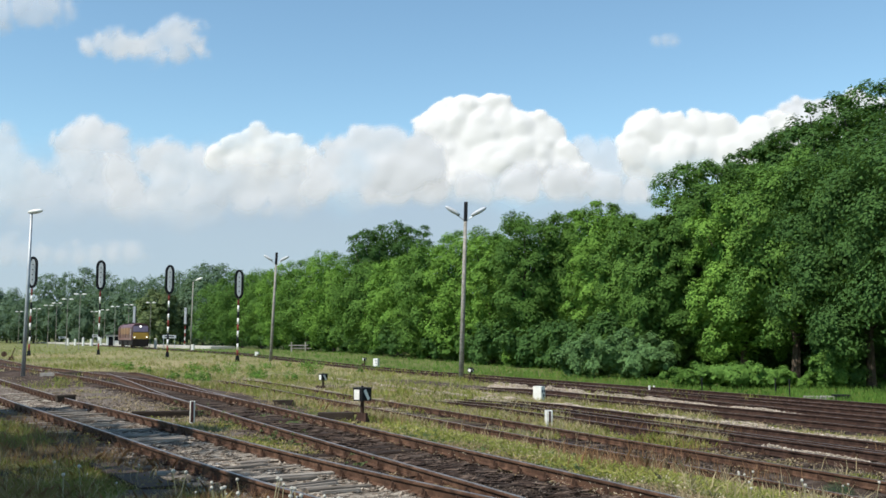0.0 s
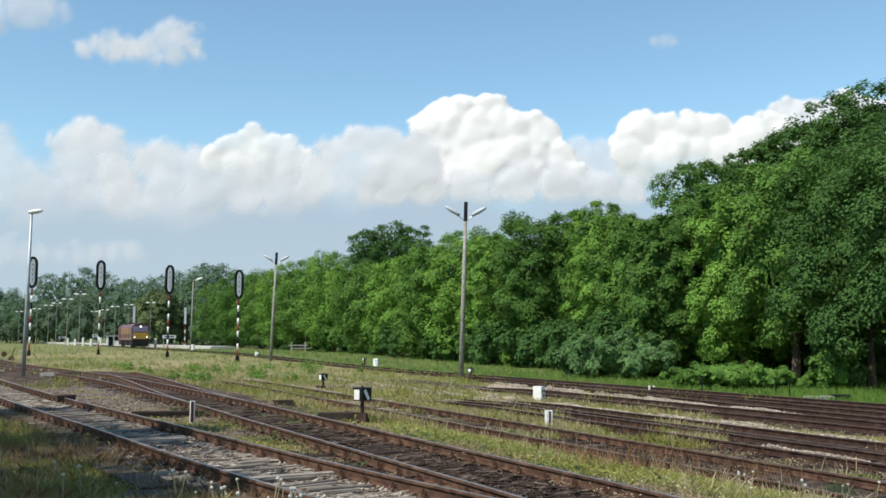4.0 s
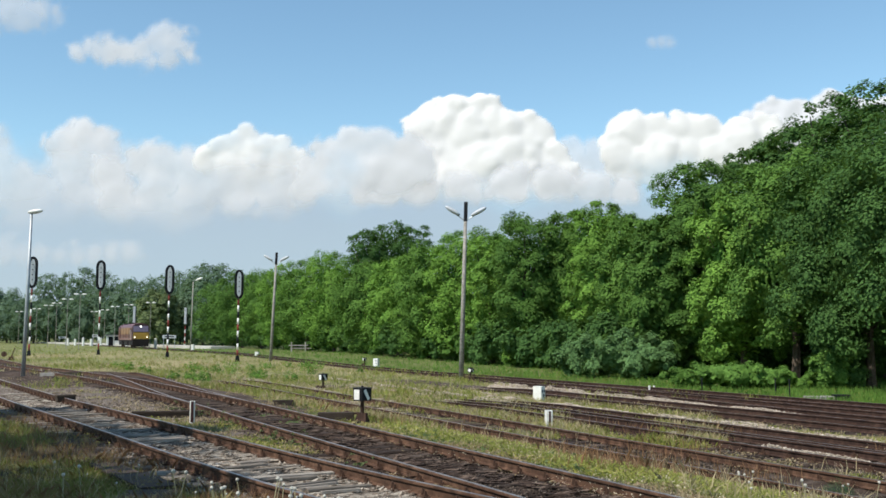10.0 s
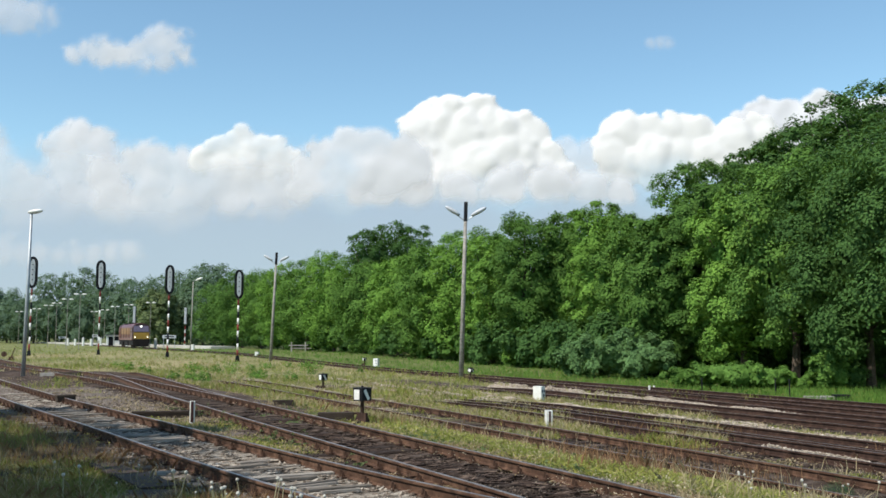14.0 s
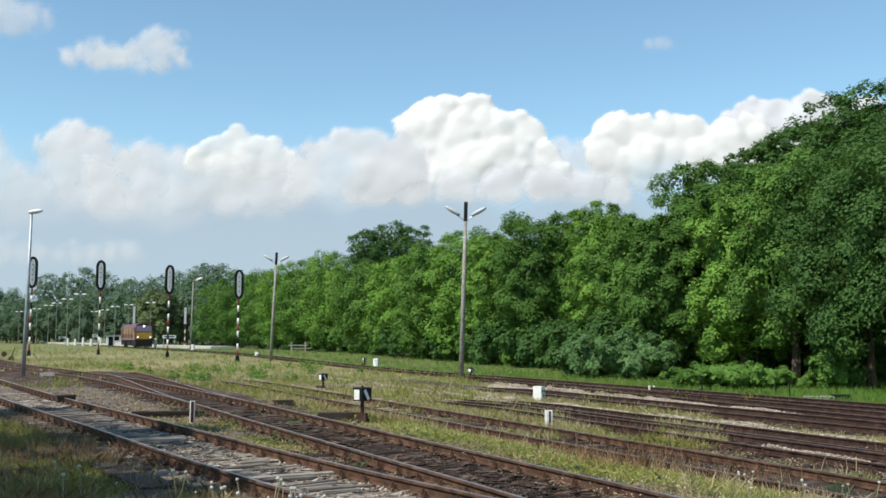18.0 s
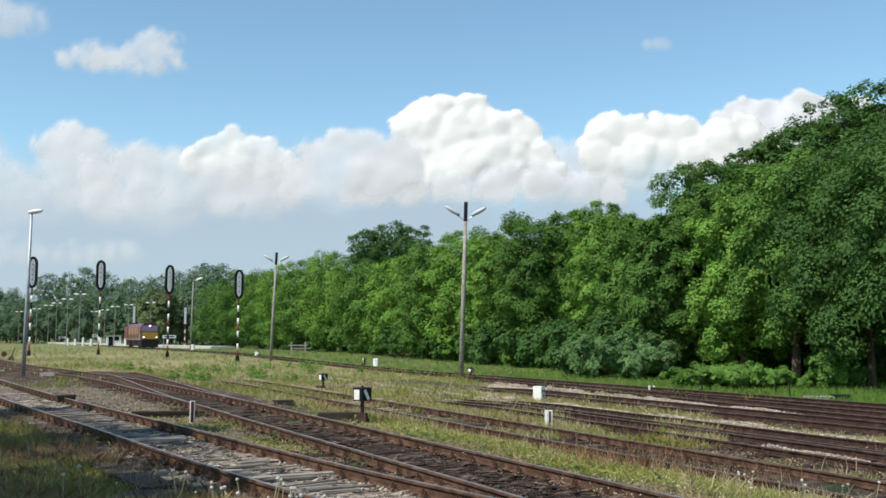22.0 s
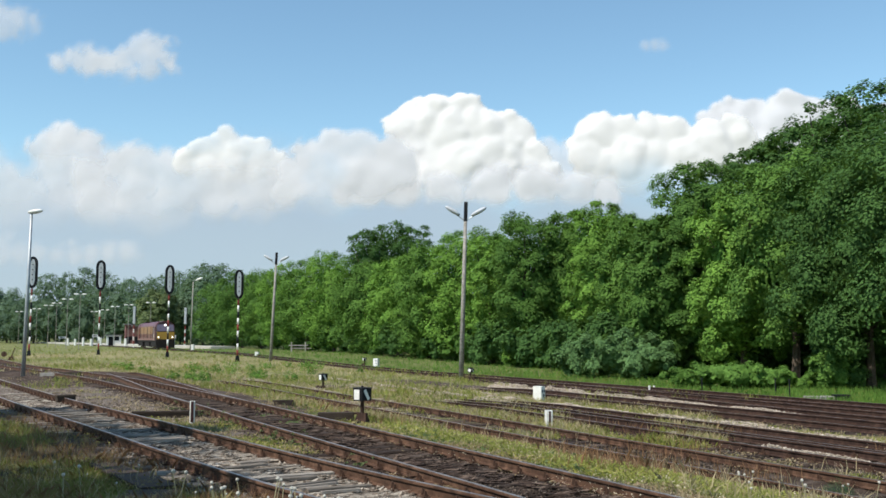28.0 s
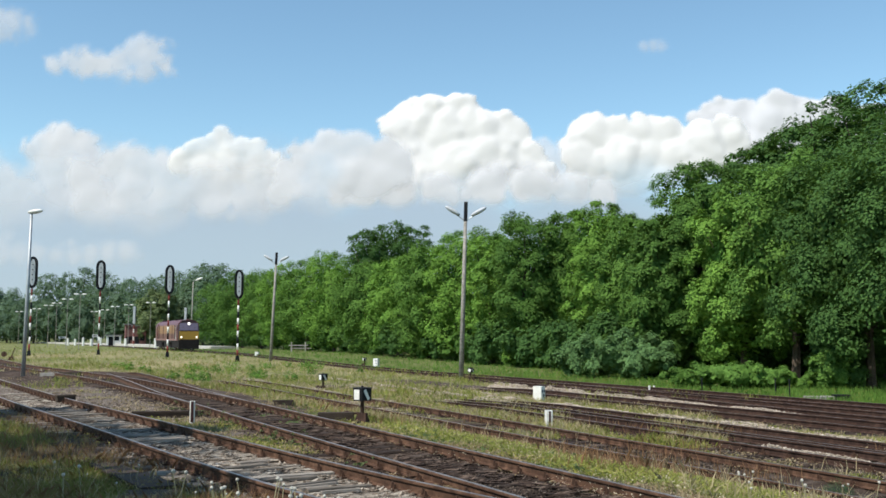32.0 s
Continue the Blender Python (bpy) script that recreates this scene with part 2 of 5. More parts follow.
def cover(x, y, d):
    """How green, how dry and how stony the ground is."""
    p = 0.89 * x + 0.45 * y
    a = from_a(x, y)
    green = smooth(0.9, 2.0, d) * 0.75 + 0.25 * patch(x, y, 1.1, 3)
    green = np.where((a > -1.0) & (a < 0.9), 0.0, green)
    strip = (a > 0.9) & (p < 6.6) & (y > 17)
    green = np.where(strip, 0.45 * patch(x, y, 1.6, 5) * (y < 40), green)
    green = np.where((a > 1.0) & (y < 21.5) & (y > 15.4) & (p < 7), 0.4 + 0.6 * patch(x, y, 2.0, 16), green)
    green = np.where((p > 9.0) & (d < 1.3) & (y < 60), 0.12 + (0.22 + 0.5 * patch(x, y, 0.8, 6)) * smooth(19, 33, y) * (1 - smooth(17.5, 20.5, p)), green)
    green = np.where((y > 52) & (p > 2.0), np.maximum(green, 0.72), green)
    green = np.where((a < -1.2) & (y < 60), 0.55 + 0.4 * patch(x, y, 0.9, 8), green)
    wood = smooth(25.5, 29.5, p + 0.035 * np.clip(y - 50, 0, 90))
    dry = np.clip(0.22 + 0.65 * patch(x, y, 0.35, 9) + 0.12 * smooth(40, 80, y), 0, 1) * (1 - wood)
    dry = np.where(a < -1.2, dry * 0.4, dry)
    ob = np.abs(offset("B", x, y))
    green = np.where((ob < np.where((y < 22) & (y > 15.4), 1.0, 1.5)) & (y < 92), 0.05, green)     # dark oily soil under the second track
    green = np.where((np.abs(a) < 1.0) & (y < 80), 0.05, green)
    oc = offset("C", x, y)
    green = np.where((oc > -1.0) & (oc < 3.4) & (y > 24) & (y < 50), green * (0.15 + 0.6 * patch(x, y, 1.5, 18)) * smooth(0.8, 3.4, oc), green)
    green = np.where((a < -1.0) & (a > -2.6) & (y < 40), 0.15 + 0.5 * patch(x, y, 1.4, 14), green)
    pale = np.where((a > -1.0) & (a < 4.0) & (ob > 1.2), 1.0, 0.1 + 0.4 * patch(x, y, 0.7, 12))
    pale = np.where((ob < 1.2) | ((ob < 3.5) & (y > 36)), 0.0, pale)
    dry = np.where((p > 8.5) & (p < 21) & (y > 20) & (y < 60), np.maximum(dry, 0.42), dry)
    pale = np.where((p > 8.5) & (y < 31), 0.03, pale)
    bank = (a < -1.0) & (y < 34)
    green = np.where(bank, (0.30 + 0.5 * patch(x, y, 1.4, 14)) * smooth(0.95, 1.7, -a), green)
    dry = np.where(bank, 0.25, dry)
    pale = np.where(bank, 0.15, pale)
    return green, dry, pale


def build_ground():
    """One sheet, fine near the tracks and coarse to the horizon."""
    ys = np.concatenate([[-3000, -600, -100, -20], np.arange(-5, 60, 0.28), np.arange(60, 130, 1.2), np.arange(130, 320, 6.0), [400, 600, 1000, 2000, 4500]])
    xs = np.concatenate([[-4500, -2000, -800, -300, -150], np.arange(-100, -30, 2.2), np.arange(-30, 26, 0.28), np.arange(26, 60, 2.0), [80, 150, 400, 1200, 3000]])
    gx, gy = np.meshgrid(xs, ys)
    gz = height(gx, gy)
    d = near_track(gx, gy).reshape(gx.shape)
    green, dry, pale = cover(gx, gy, d)
    gz = gz + 0.03 * smooth(1.4, 2.6, d) * np.sin(gx * 3.3 + gy) * np.cos(gy * 2.7)
    h, w = gx.shape
    me = bpy.data.meshes.new("ground")
    idx = np.arange(h * w).reshape(h, w)
    f = np.stack([idx[:-1, :-1], idx[:-1, 1:], idx[1:, 1:], idx[1:, :-1]], -1).reshape(-1, 4)
    me.vertices.add(h * w)
    me.vertices.foreach_set("co", np.stack([gx, gy, gz], -1).astype(np.float32).ravel())
    me.loops.add(f.size)
    me.loops.foreach_set("vertex_index", f.astype(np.int32).ravel())
    me.polygons.add(len(f))
    me.polygons.foreach_set("loop_start", np.arange(0, f.size, 4, dtype=np.int32))
    me.polygons.foreach_set("use_smooth", np.ones(len(f), bool))
    me.update()
    for name, value in (("green", green), ("dry", dry), ("pale", pale)):
        me.attributes.new(name, "FLOAT", "POINT").data.foreach_set("value", value.astype(np.float32).ravel())
    me.materials.append(GROUND)
    tagged(new("ground", me), "trampled soil, ballast and grass of a railway yard", "ground", kind="structure")


# ---------------------------------------------------------------- tracks
RAIL_H = 0.15
PROFILE = [(-0.062, 0), (-0.062, 0.012), (-0.012, 0.028), (-0.009, 0.105), (-0.034, 0.118), (-0.034, 0.14), (-0.028, 0.149),
           (0.028, 0.149), (0.034, 0.14), (0.034, 0.118), (0.009, 0.105), (0.012, 0.028), (0.062, 0.012), (0.062, 0)]


def sweep(q, d, off, z, ring):
    s = Shape()
    n = len(ring)
    for (x, y), (dx, dy), zz in zip(q, d, z):
        for a, b in ring:
            s.v.append((x + dy * (off + a), y - dx * (off + a), zz + b))
    for i in range(len(q) - 1):
        for k in range(n - 1):
            o = i * n
            s.f.append((o + k, o + n + k, o + n + k + 1, o + k + 1))
    s.f += [tuple(range(n)), tuple((len(q) - 1) * n + k for k in range(n - 1, -1, -1))]
    return s


def track_z(q, key=""):
    """Rail foot; the sidings sink into the grass at their far ends."""
    z = fall(q[:, 0], q[:, 1])
    if key in ("D", "G2"):
        z = z - 0.20 * smooth(44, 58, q[:, 1])
    if key in ("E", "E2"):
        z = z - 0.17 * smooth(30, 38, q[:, 1])
    if key == "F":
        z = z - 0.19 * smooth(38, 47, q[:, 1])
    if key == "C":
        z = z - 0.22 * smooth(45, 53, q[:, 1])
    return z


def sleeper_mesh(seed, mat):
    rnd = random.Random(seed)
    s = Shape()
    xs = [-1.28, -0.6, 0.1, 0.7, 1.28]
    rings = []
    for x in xs:
        w, t = 0.12 + rnd.uniform(-0.012, 0.008), 0.012 + rnd.uniform(-0.018, 0.008)
        rings.append([(x, -w, -0.16), (x, w, -0.16), (x, w, t - 0.02), (x, w - 0.02, t), (x, -w + 0.02, t), (x, -w, t - 0.02)])
    for r in rings:
        s.v += r
    for i in range(len(xs) - 1):
        for k in range(6):
            s.f.append((i * 6 + k, i * 6 + (k + 1) % 6, i * 6 + 6 + (k + 1) % 6, i * 6 + 6 + k))
    s.f += [(5, 4, 3, 2, 1, 0), tuple(24 + k for k in range(6))]
    return s.mesh("sleeper", mat)


def clip_mesh():
    s = Shape()
    s.box((0, 0, 0.012), (0.30, 0.15, 0.024))
    for sx in (-1, 1):
        s.box((sx * 0.088, 0, 0.05), (0.045, 0.09, 0.06), taper=0.7)
        s.tube([(sx * 0.105, 0, 0.06), (sx * 0.105, 0, 0.115)], 0.017, 6)
    return s.mesh("rail_clip", RUST)


def build_track(key, label, y_max, clips_to, spacing=0.65, used=None):
    at = pose(0, 0, 0)
    tr = thing("railway_track", label, "railway track", at, "tracks of the yard")
    q, d = curve(CENTRES[key], 0.5)
    z = track_z(q, key)
    for off in (-0.7525, 0.7525):
        part("rail", sweep(q, d, off, z, PROFILE), RUST if key in "ABCD" else DARK_RUST, tr, "rusty steel rail")
        part("running_surface", sweep(q, d, off, z + 0.1495, [(-0.024, 0), (-0.022, 0.0015), (0.022, 0.0015), (0.024, 0)]), HEAD, tr, "worn bright steel rail head")
    qs, ds = curve(CENTRES[key], spacing)
    zs = track_z(qs, key)
    rnd = random.Random(hash(len(q)) % 97 + ord(key[0]))
    for i, ((x, y), (dx, dy), zz) in enumerate(zip(qs, ds, zs)):
        if y > y_max or (used is not None and min((x - a) ** 2 + (y - b) ** 2 for a, b in used) < 0.36):
            continue
        rz = math.degrees(math.atan2(-dx, dy)) + rnd.uniform(-1.5, 1.5)
        part("sleeper", SLEEPERS[rnd.randrange(4) + (4 if key == "A" else 0)], None, tr, at=pose(x + rnd.uniform(-.03, .03), y, zz + rnd.uniform(-0.03, 0.0) - (0.005 if key == "A" else 0.0), 0, 0, rz))
        if y < clips_to:
            for off in (-0.7525, 0.7525):
                part("rail_clip", CLIP, None, tr, at=pose(x + dy * off, y - dx * off, zz, 0, 0, rz))
    return tr


build_ground()
SLEEPERS = [sleeper_mesh(i, SLEEPER) for i in range(4)] + [sleeper_mesh(i, GREY_SLEEPER) for i in range(4)]
CLIP = clip_mesh()
build_track("A", "rusty railway track with weathered planks and pale ballast", 75, 45)
build_track("B", "rusty railway track curving away over dark soil", 88, 42)
build_track("C", "rusty branch track leading off through a turnout", 75, 30)
build_track("D", "rusty overgrown siding between strips of grass", 60, 36)
build_track("E", "rusty siding laid in dark oily soil", 50, 26)
build_track("E2", "rusty turnout track beside a siding", 34, 20, spacing=0.7)
build_track("F", "rusty siding with pale dust between the rails", 50, 0)
build_track("G2", "rusty turnout track joining the station track", 46, 0)
build_track("G", "rusty station track along the wood's edge", 60, 0)


# ---------------------------------------------------------------- trees
def leaf_mat(i):
    # the sixth pair, for far trees, has the grey-blue of distance haze mixed in
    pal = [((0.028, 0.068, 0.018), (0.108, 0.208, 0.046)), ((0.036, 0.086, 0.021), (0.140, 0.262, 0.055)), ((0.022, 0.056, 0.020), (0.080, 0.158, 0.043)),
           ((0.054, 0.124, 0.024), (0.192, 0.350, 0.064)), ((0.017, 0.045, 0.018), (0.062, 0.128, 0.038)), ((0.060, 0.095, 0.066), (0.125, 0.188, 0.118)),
           ((0.065, 0.092, 0.040), (0.165, 0.205, 0.095)), ((0.036, 0.082, 0.032), (0.145, 0.255, 0.095))]
    return leafy("leaves", *pal[i])


LEAVES = [leaf_mat(i) for i in range(8)]


SWAYING = []


def leaf_cloud(rnd, h, r, z0, boughs, leaves, size):
    """Leaves of one crown: boughs over an uneven egg, flat drooping sprays over the outside of each bough, leaves over the sprays."""
    hz = (h - z0) / 2
    k = np.arange(boughs)
    zz = 0.98 - 1.9 * ((k + 0.5) / boughs) ** 1.15
    th = k * np.pi * (3 - 5 ** 0.5) + rnd.uniform(0, 6.28)
    rad = np.where(zz < 0, np.sqrt(1 - np.abs(zz) ** 5.0), np.sqrt(1 - np.abs(zz) ** 3.8))
    dirs = np.c_[rad * np.cos(th), rad * np.sin(th), zz] + rnd.normal(0, 1, (boughs, 3)) * np.array([0.06, 0.06, 0.025])
    br = rnd.uniform(0.26, 0.44, boughs) * min(r, hz) * (30 / boughs) ** 0.35
    room = np.stack([r - br * 0.8, r - br * 0.8, hz - br * 0.6], 1)
    c = dirs * np.maximum(room, 0.2) * np.c_[rnd.uniform(0.80, 1.06, (boughs, 1)).repeat(2, 1), rnd.uniform(0.96, 1.03, boughs)]
    c[:, 2] += z0 + hz
    out = dirs / np.linalg.norm(dirs, axis=1)[:, None]
    sprays = 20
    bi = np.repeat(k, sprays)
    td = rnd.normal(0, 0.8, (len(bi), 3)) + out[bi] * 0.9 + np.array([0, 0, 0.65])
    td /= np.linalg.norm(td, axis=1)[:, None]
    tc = c[bi] + td * (br[bi] * rnd.uniform(0.55, 0.95, len(bi)))[:, None] * np.array([1.0, 1.0, 0.95])
    tr = br[bi] * rnd.uniform(0.20, 0.46, len(bi))
    w = tr ** 2 / (tr ** 2).sum()
    ti = rnd.choice(len(bi), int(leaves * 0.82), p=w)
    n = len(ti)
    # each spray spreads outwards and droops at its rim
    u = rnd.normal(0, 1, (n, 3)) + td[ti] * 0.55 + np.array([0, 0, 0.3])
    u /= np.linalg.norm(u, axis=1)[:, None]
    reach = tr[ti] * rnd.uniform(0.35, 1.12, n)
    off = u * reach[:, None] * np.array([1.1, 1.1, 0.9])
    off[:, 2] -= 0.30 * (off[:, 0] ** 2 + off[:, 1] ** 2) / np.maximum(tr[ti], 0.05)
    pos = tc[ti] + off
    # broader leaves within, which close the crown
    m = leaves - n
    fi = rnd.choice(boughs, m)
    uf = rnd.normal(0, 1, (m, 3))
    uf /= np.linalg.norm(uf, axis=1)[:, None]
    fill = uf * rnd.uniform(0.55, 0.82, (m, 1)) * np.array([r * 0.90, r * 0.90, hz * 1.06]) + np.array([0, 0, z0 + hz])
    pos = np.vstack([pos, fill])
    nrm = np.vstack([u * 0.45 + td[ti] * 0.7 + np.array([0, 0, 0.35]), uf]) + rnd.normal(0, 0.25, (leaves, 3))
    n = leaves
    pos[:, 2] = np.maximum(pos[:, 2], 0.10)
    nrm /= np.linalg.norm(nrm, axis=1)[:, None]
    a = np.cross(nrm, rnd.normal(0, 1, (n, 3)))
    a /= np.linalg.norm(a, axis=1)[:, None]
    b = np.cross(nrm, a)
    s = (size * rnd.uniform(0.6, 1.3, n))[:, None]
    s[len(ti):] *= 1.7
    tip, tail = pos + a * s, pos - a * s * 0.85
    left, right = pos + b * s * 0.62 - nrm * s * 0.16, pos - b * s * 0.62 - nrm * s * 0.16
    return np.stack([tail, left, tip, right], 1), c, np.r_[bi[ti], fi]


def build_tree(x, y, h, r, seed, z0=0.5, leaf=0.2, boughs=20, leaves=10000, mat=0, group="trees along the yard", label="leafy green deciduous tree at the edge of the wood", name="deciduous_tree", sway=0.0, fine=False):
    rnd = np.random.RandomState(seed)
    t = thing(name, label, "tree" if "bush" not in name else "bush", at_ground(x, y), group)
    lv, c, which = leaf_cloud(rnd, h, r, z0, boughs, leaves, leaf)
    if sway:
        # the crown in separate boughs that stir in the wind
        for g in range(6):
            ob = part("leafy_bough", quads("leafy_bough", lv[which % 6 == g], LEAVES[mat]), None, t)
            SWAYING.append((ob, sway, rnd.uniform(0, 6.28), rnd.uniform(1.7, 2.6)))
    else:
        part("crown", quads("crown", lv, LEAVES[mat]) if fine else quads("crown", lv[:, 1:], LEAVES[mat], 3), None, t)
    if "bush" in name:
        return t
    s = Shape()
    top = h * 0.72
    wob = rnd.normal(0, 0.03 * h, (5, 2))
    pts = [(wob[i][0] * i / 4, wob[i][1] * i / 4, -0.15 + (top + 0.15) * i / 4) for i in range(5)]
    s.tube(pts, [0.022 * h, 0.017 * h, 0.013 * h, 0.009 * h, 0.004 * h], 7)
    part("trunk", s, BARK, t)
    for i in rnd.choice(len(c), min(8, len(c)), replace=False):
        e = Vector(c[i])
        k = Vector(pts[2]).lerp(Vector(pts[1]), rnd.uniform(0, 1))
        if e.z < k.z + 0.4:
            continue
        mid = k.lerp(e, 0.5) + Vector((0, 0, 0.06 * h))
        part("limb", Shape().tube([k, mid, e], [0.009 * h, 0.006 * h, 0.002 * h], 5), BARK, t)
    return t


def bearing(px, z, h=0.0):
    """Sideways place of a point at height h, z metres off, on that bearing of the tilted camera."""
    return (px - 784) / 1681 * (z * 0.99572 + (h - 1.85) * 0.0924)


def rise(px, top, z):
    """Place and height from the bearing, the elevation of the top and the distance."""
    x = bearing(px, z, 6.0)
    return x, z, (597 - top) / 1681 * z + 1.85 - float(height(x, z))


# bearing, elevation of the top, distance, crown radius, leaf colour
# leaf colours at bearings 1532 and 1400 are darkened for the canopy's shade
FRONT = [(1680, 215, 38, 4.6, 2), (1532, 262, 43, 4.0, 2), (1400, 284, 48, 3.6, 1), (1312, 345, 51, 2.9, 3), (1236, 282, 58, 3.3, 0), (1178, 380, 56, 2.5, 0), (1130, 384, 63, 2.9, 1),
         (1062, 362, 70, 2.7, 3), (1003, 374, 76, 2.5, 1), (928, 384, 76, 3.2, 0), (872, 418, 80, 2.8, 3), (818, 408, 86, 3.8, 3), (760, 432, 90, 3.6, 1), (705, 455, 98, 3.8, 3), (645, 468, 108, 4.2, 1),
         (592, 452, 120, 4.4, 3), (545, 460, 130, 4.4, 1), (505, 476, 142, 4.4, 3), (465, 481, 154, 4.8, 1), (430, 485, 168, 5.2, 0), (395, 505, 188, 6.0, 0)]
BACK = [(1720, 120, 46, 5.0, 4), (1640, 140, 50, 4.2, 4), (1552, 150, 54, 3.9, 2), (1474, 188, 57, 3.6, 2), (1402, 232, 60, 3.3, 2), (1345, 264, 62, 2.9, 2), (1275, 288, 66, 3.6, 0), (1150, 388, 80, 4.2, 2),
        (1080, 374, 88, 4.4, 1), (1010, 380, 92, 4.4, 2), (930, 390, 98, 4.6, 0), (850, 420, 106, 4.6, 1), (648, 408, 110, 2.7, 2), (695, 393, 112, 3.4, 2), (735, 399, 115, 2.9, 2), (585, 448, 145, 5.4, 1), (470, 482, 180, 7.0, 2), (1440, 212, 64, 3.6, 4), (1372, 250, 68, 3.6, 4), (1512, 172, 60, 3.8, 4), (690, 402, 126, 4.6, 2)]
for i, (px, top, z, r, m) in enumerate(FRONT):
    x, y, h = rise(px, top, z)
    near = z < 75
    build_tree(x, y, h, r, 11 + i, 1.5 if z < 49 else 0.5 if near else 0.2, 0.086 if near else 0.105 + 0.0004 * z, 32, 38000 if near else 23000, m, sway=0.45 if z < 62 else 0.0, fine=near)
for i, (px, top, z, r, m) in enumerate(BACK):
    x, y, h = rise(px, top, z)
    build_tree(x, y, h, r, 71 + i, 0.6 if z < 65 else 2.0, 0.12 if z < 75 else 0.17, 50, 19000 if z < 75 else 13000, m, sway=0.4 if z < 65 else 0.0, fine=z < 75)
FAR = [(0, 512, 330, 9), (40, 532, 300, 8), (88, 486, 310, 7.5), (143, 479, 300, 7.5), (200, 490, 290, 9), (250, 494, 280, 9), (300, 487, 270, 9), (345, 484, 255, 9), (380, 470, 225, 8),
       (120, 530, 270, 8), (225, 525, 255, 8), (165, 520, 262, 8), (60, 540, 280, 8), (20, 550, 290, 8), (275, 520, 240, 8), (320, 515, 230, 8), (360, 505, 210, 7), (281, 517, 205, 5.0)]
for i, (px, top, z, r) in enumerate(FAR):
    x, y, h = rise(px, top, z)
    build_tree(x, y, h, r, 131 + i, 0.3, 0.42, 26, 7500, 5 if px != 281 else 6, "far trees behind the station", "far green tree behind the platforms with haze-pale leaf colour")
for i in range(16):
    build_tree(-180 + 10.5 * i, 325 + 7 * (i % 3), 9 + 2.5 * (i % 4), 9.0, 171 + i, 0.0, 0.7, 12, 2200, 5, "far trees behind the station", "far green tree behind the platforms with haze-pale leaf colour")
BUSHES = [(1090, 585, 54.5, 2.5, 7), (1135, 602, 53.0, 1.9, 7), (1035, 604, 56, 1.8, 7), (1290, 640, 43.8, 2.2, 1), (1228, 650, 45.0, 1.7, 1), (1350, 650, 43.2, 1.8, 1), (920, 600, 74, 1.6, 3), (1440, 672, 44, 1.2, 3), (1475, 560, 43.5, 1.25, 2), (1462, 622, 42.8, 0.9, 1)]
for i, (px, top, z, r, m) in enumerate(BUSHES):
    x, y, h = rise(px, top, z)
    build_tree(x, y, h, r, 211 + i, 0.05, 0.115, 12, 11000, m, "bushes before the wood", "low dense green bush at the foot of the trees", "bush")

# filler trees inside the wood; the darkest leaf colour stands in for shade
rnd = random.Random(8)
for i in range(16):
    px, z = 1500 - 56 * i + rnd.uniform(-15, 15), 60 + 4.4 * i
    build_tree(bearing(px, z, 4.0), z, 6.0 + 0.12 * i + rnd.uniform(-0.6, 0.6), 4.2, 250 + i, 0.0, 0.24, 16, 5000, 4, label="filler tree deeper in the wood, shade put into its dark leaves")

# undergrowth that closes the foot of the wood
rnd = random.Random(5)
for i in range(44):
    u = i / 43
    px = 1600 - 1190 * u
    z = 1681 * 2.3 / (np.interp(px, [410, 600, 1000, 1480, 1600], [618, 630, 656, 690, 702]) - 597) + 2.2 + rnd.uniform(-0.6, 1.2) + (11.0 if px > 1375 else 7.0 if px > 1185 else 0.0)
    x, hgt = (px - 784) / 1681 * z, rnd.uniform(1.6, 3.2) * (1 + 0.35 * u)
    build_tree(x, z, hgt, hgt * rnd.uniform(0.75, 1.0), 300 + i, 0.02, 0.14 + 0.12 * u, 9, 3300, rnd.choice((0, 1, 2, 2)), "bushes before the wood", "dense green undergrowth at the foot of the trees", "bush")


# ---------------------------------------------------------------- masts
def mast_lamp(px, z, tall, lean, arms, mat, name, label):
    x = bearing(px, z)
    t = thing(name, label, "street lamp", at_ground(x, z, 0, 0, 0, lean), "lamps of the yard")
    part("pole", Shape().tube([(0, 0, -0.3), (0, 0, tall * 0.5), (0, 0, tall)], [0.14, 0.12, 0.09] if arms == 2 else [0.10, 0.085, 0.06], 10), mat, t, smooth=True)
    if arms == 2:
        part("pole_cap", Shape().box((0, 0, tall - 0.45), (0.21, 0.21, 1.1), bevel=0.04), BLACK, t)
        for s in (-1, 1):
            arm = part("arm", Shape().tube([(0, 0, tall - 1.0), (s * 0.35, 0, tall - 0.75), (s * 0.5, 0, tall - 0.66)], 0.03, 6), GALV, t)
            a = pose(s * 0.74, 0, tall - 0.42, 0, -s * 30, 0)
            part("lamp_head", Shape().ball((0, 0, 0), (0.50, 0.17, 0.13), 14, 8), LIGHT_GREY, arm, "pale grey lamp head", True, at=a)
    else:
        big = mat is CONCRETE
        a = pose(0.85, 0, tall + 0.42, 0, -22, 0) if big else pose(0.18, 0, tall + 0.02, 0, -8, 0)
        if big:
            part("arm", Shape().tube([(0, 0, tall - 0.1), (0.2, 0, tall + 0.12), (0.6, 0, tall + 0.3)], 0.04, 6), GALV, t)
        part("lamp_head", Shape().ball((0, 0, 0), (0.58, 0.2, 0.17) if big else (0.38, 0.16, 0.11), 14, 8), WHITE, t, "white lamp head", True, at=a)
    return t


mast_lamp(816, 53.5, 9.85, 1.7, 2, DARK_POLE, "yard_lamp", "weathered pole with two raised street lamp heads")
mast_lamp(479, 86, 9.7, 2.3, 2, DARK_POLE, "yard_lamp", "weathered pole with two raised street lamp heads")
mast_lamp(41, 46.3, 8.0, 0.7, 1, GALV, "lamp_post", "grey steel lamp post with one white head")
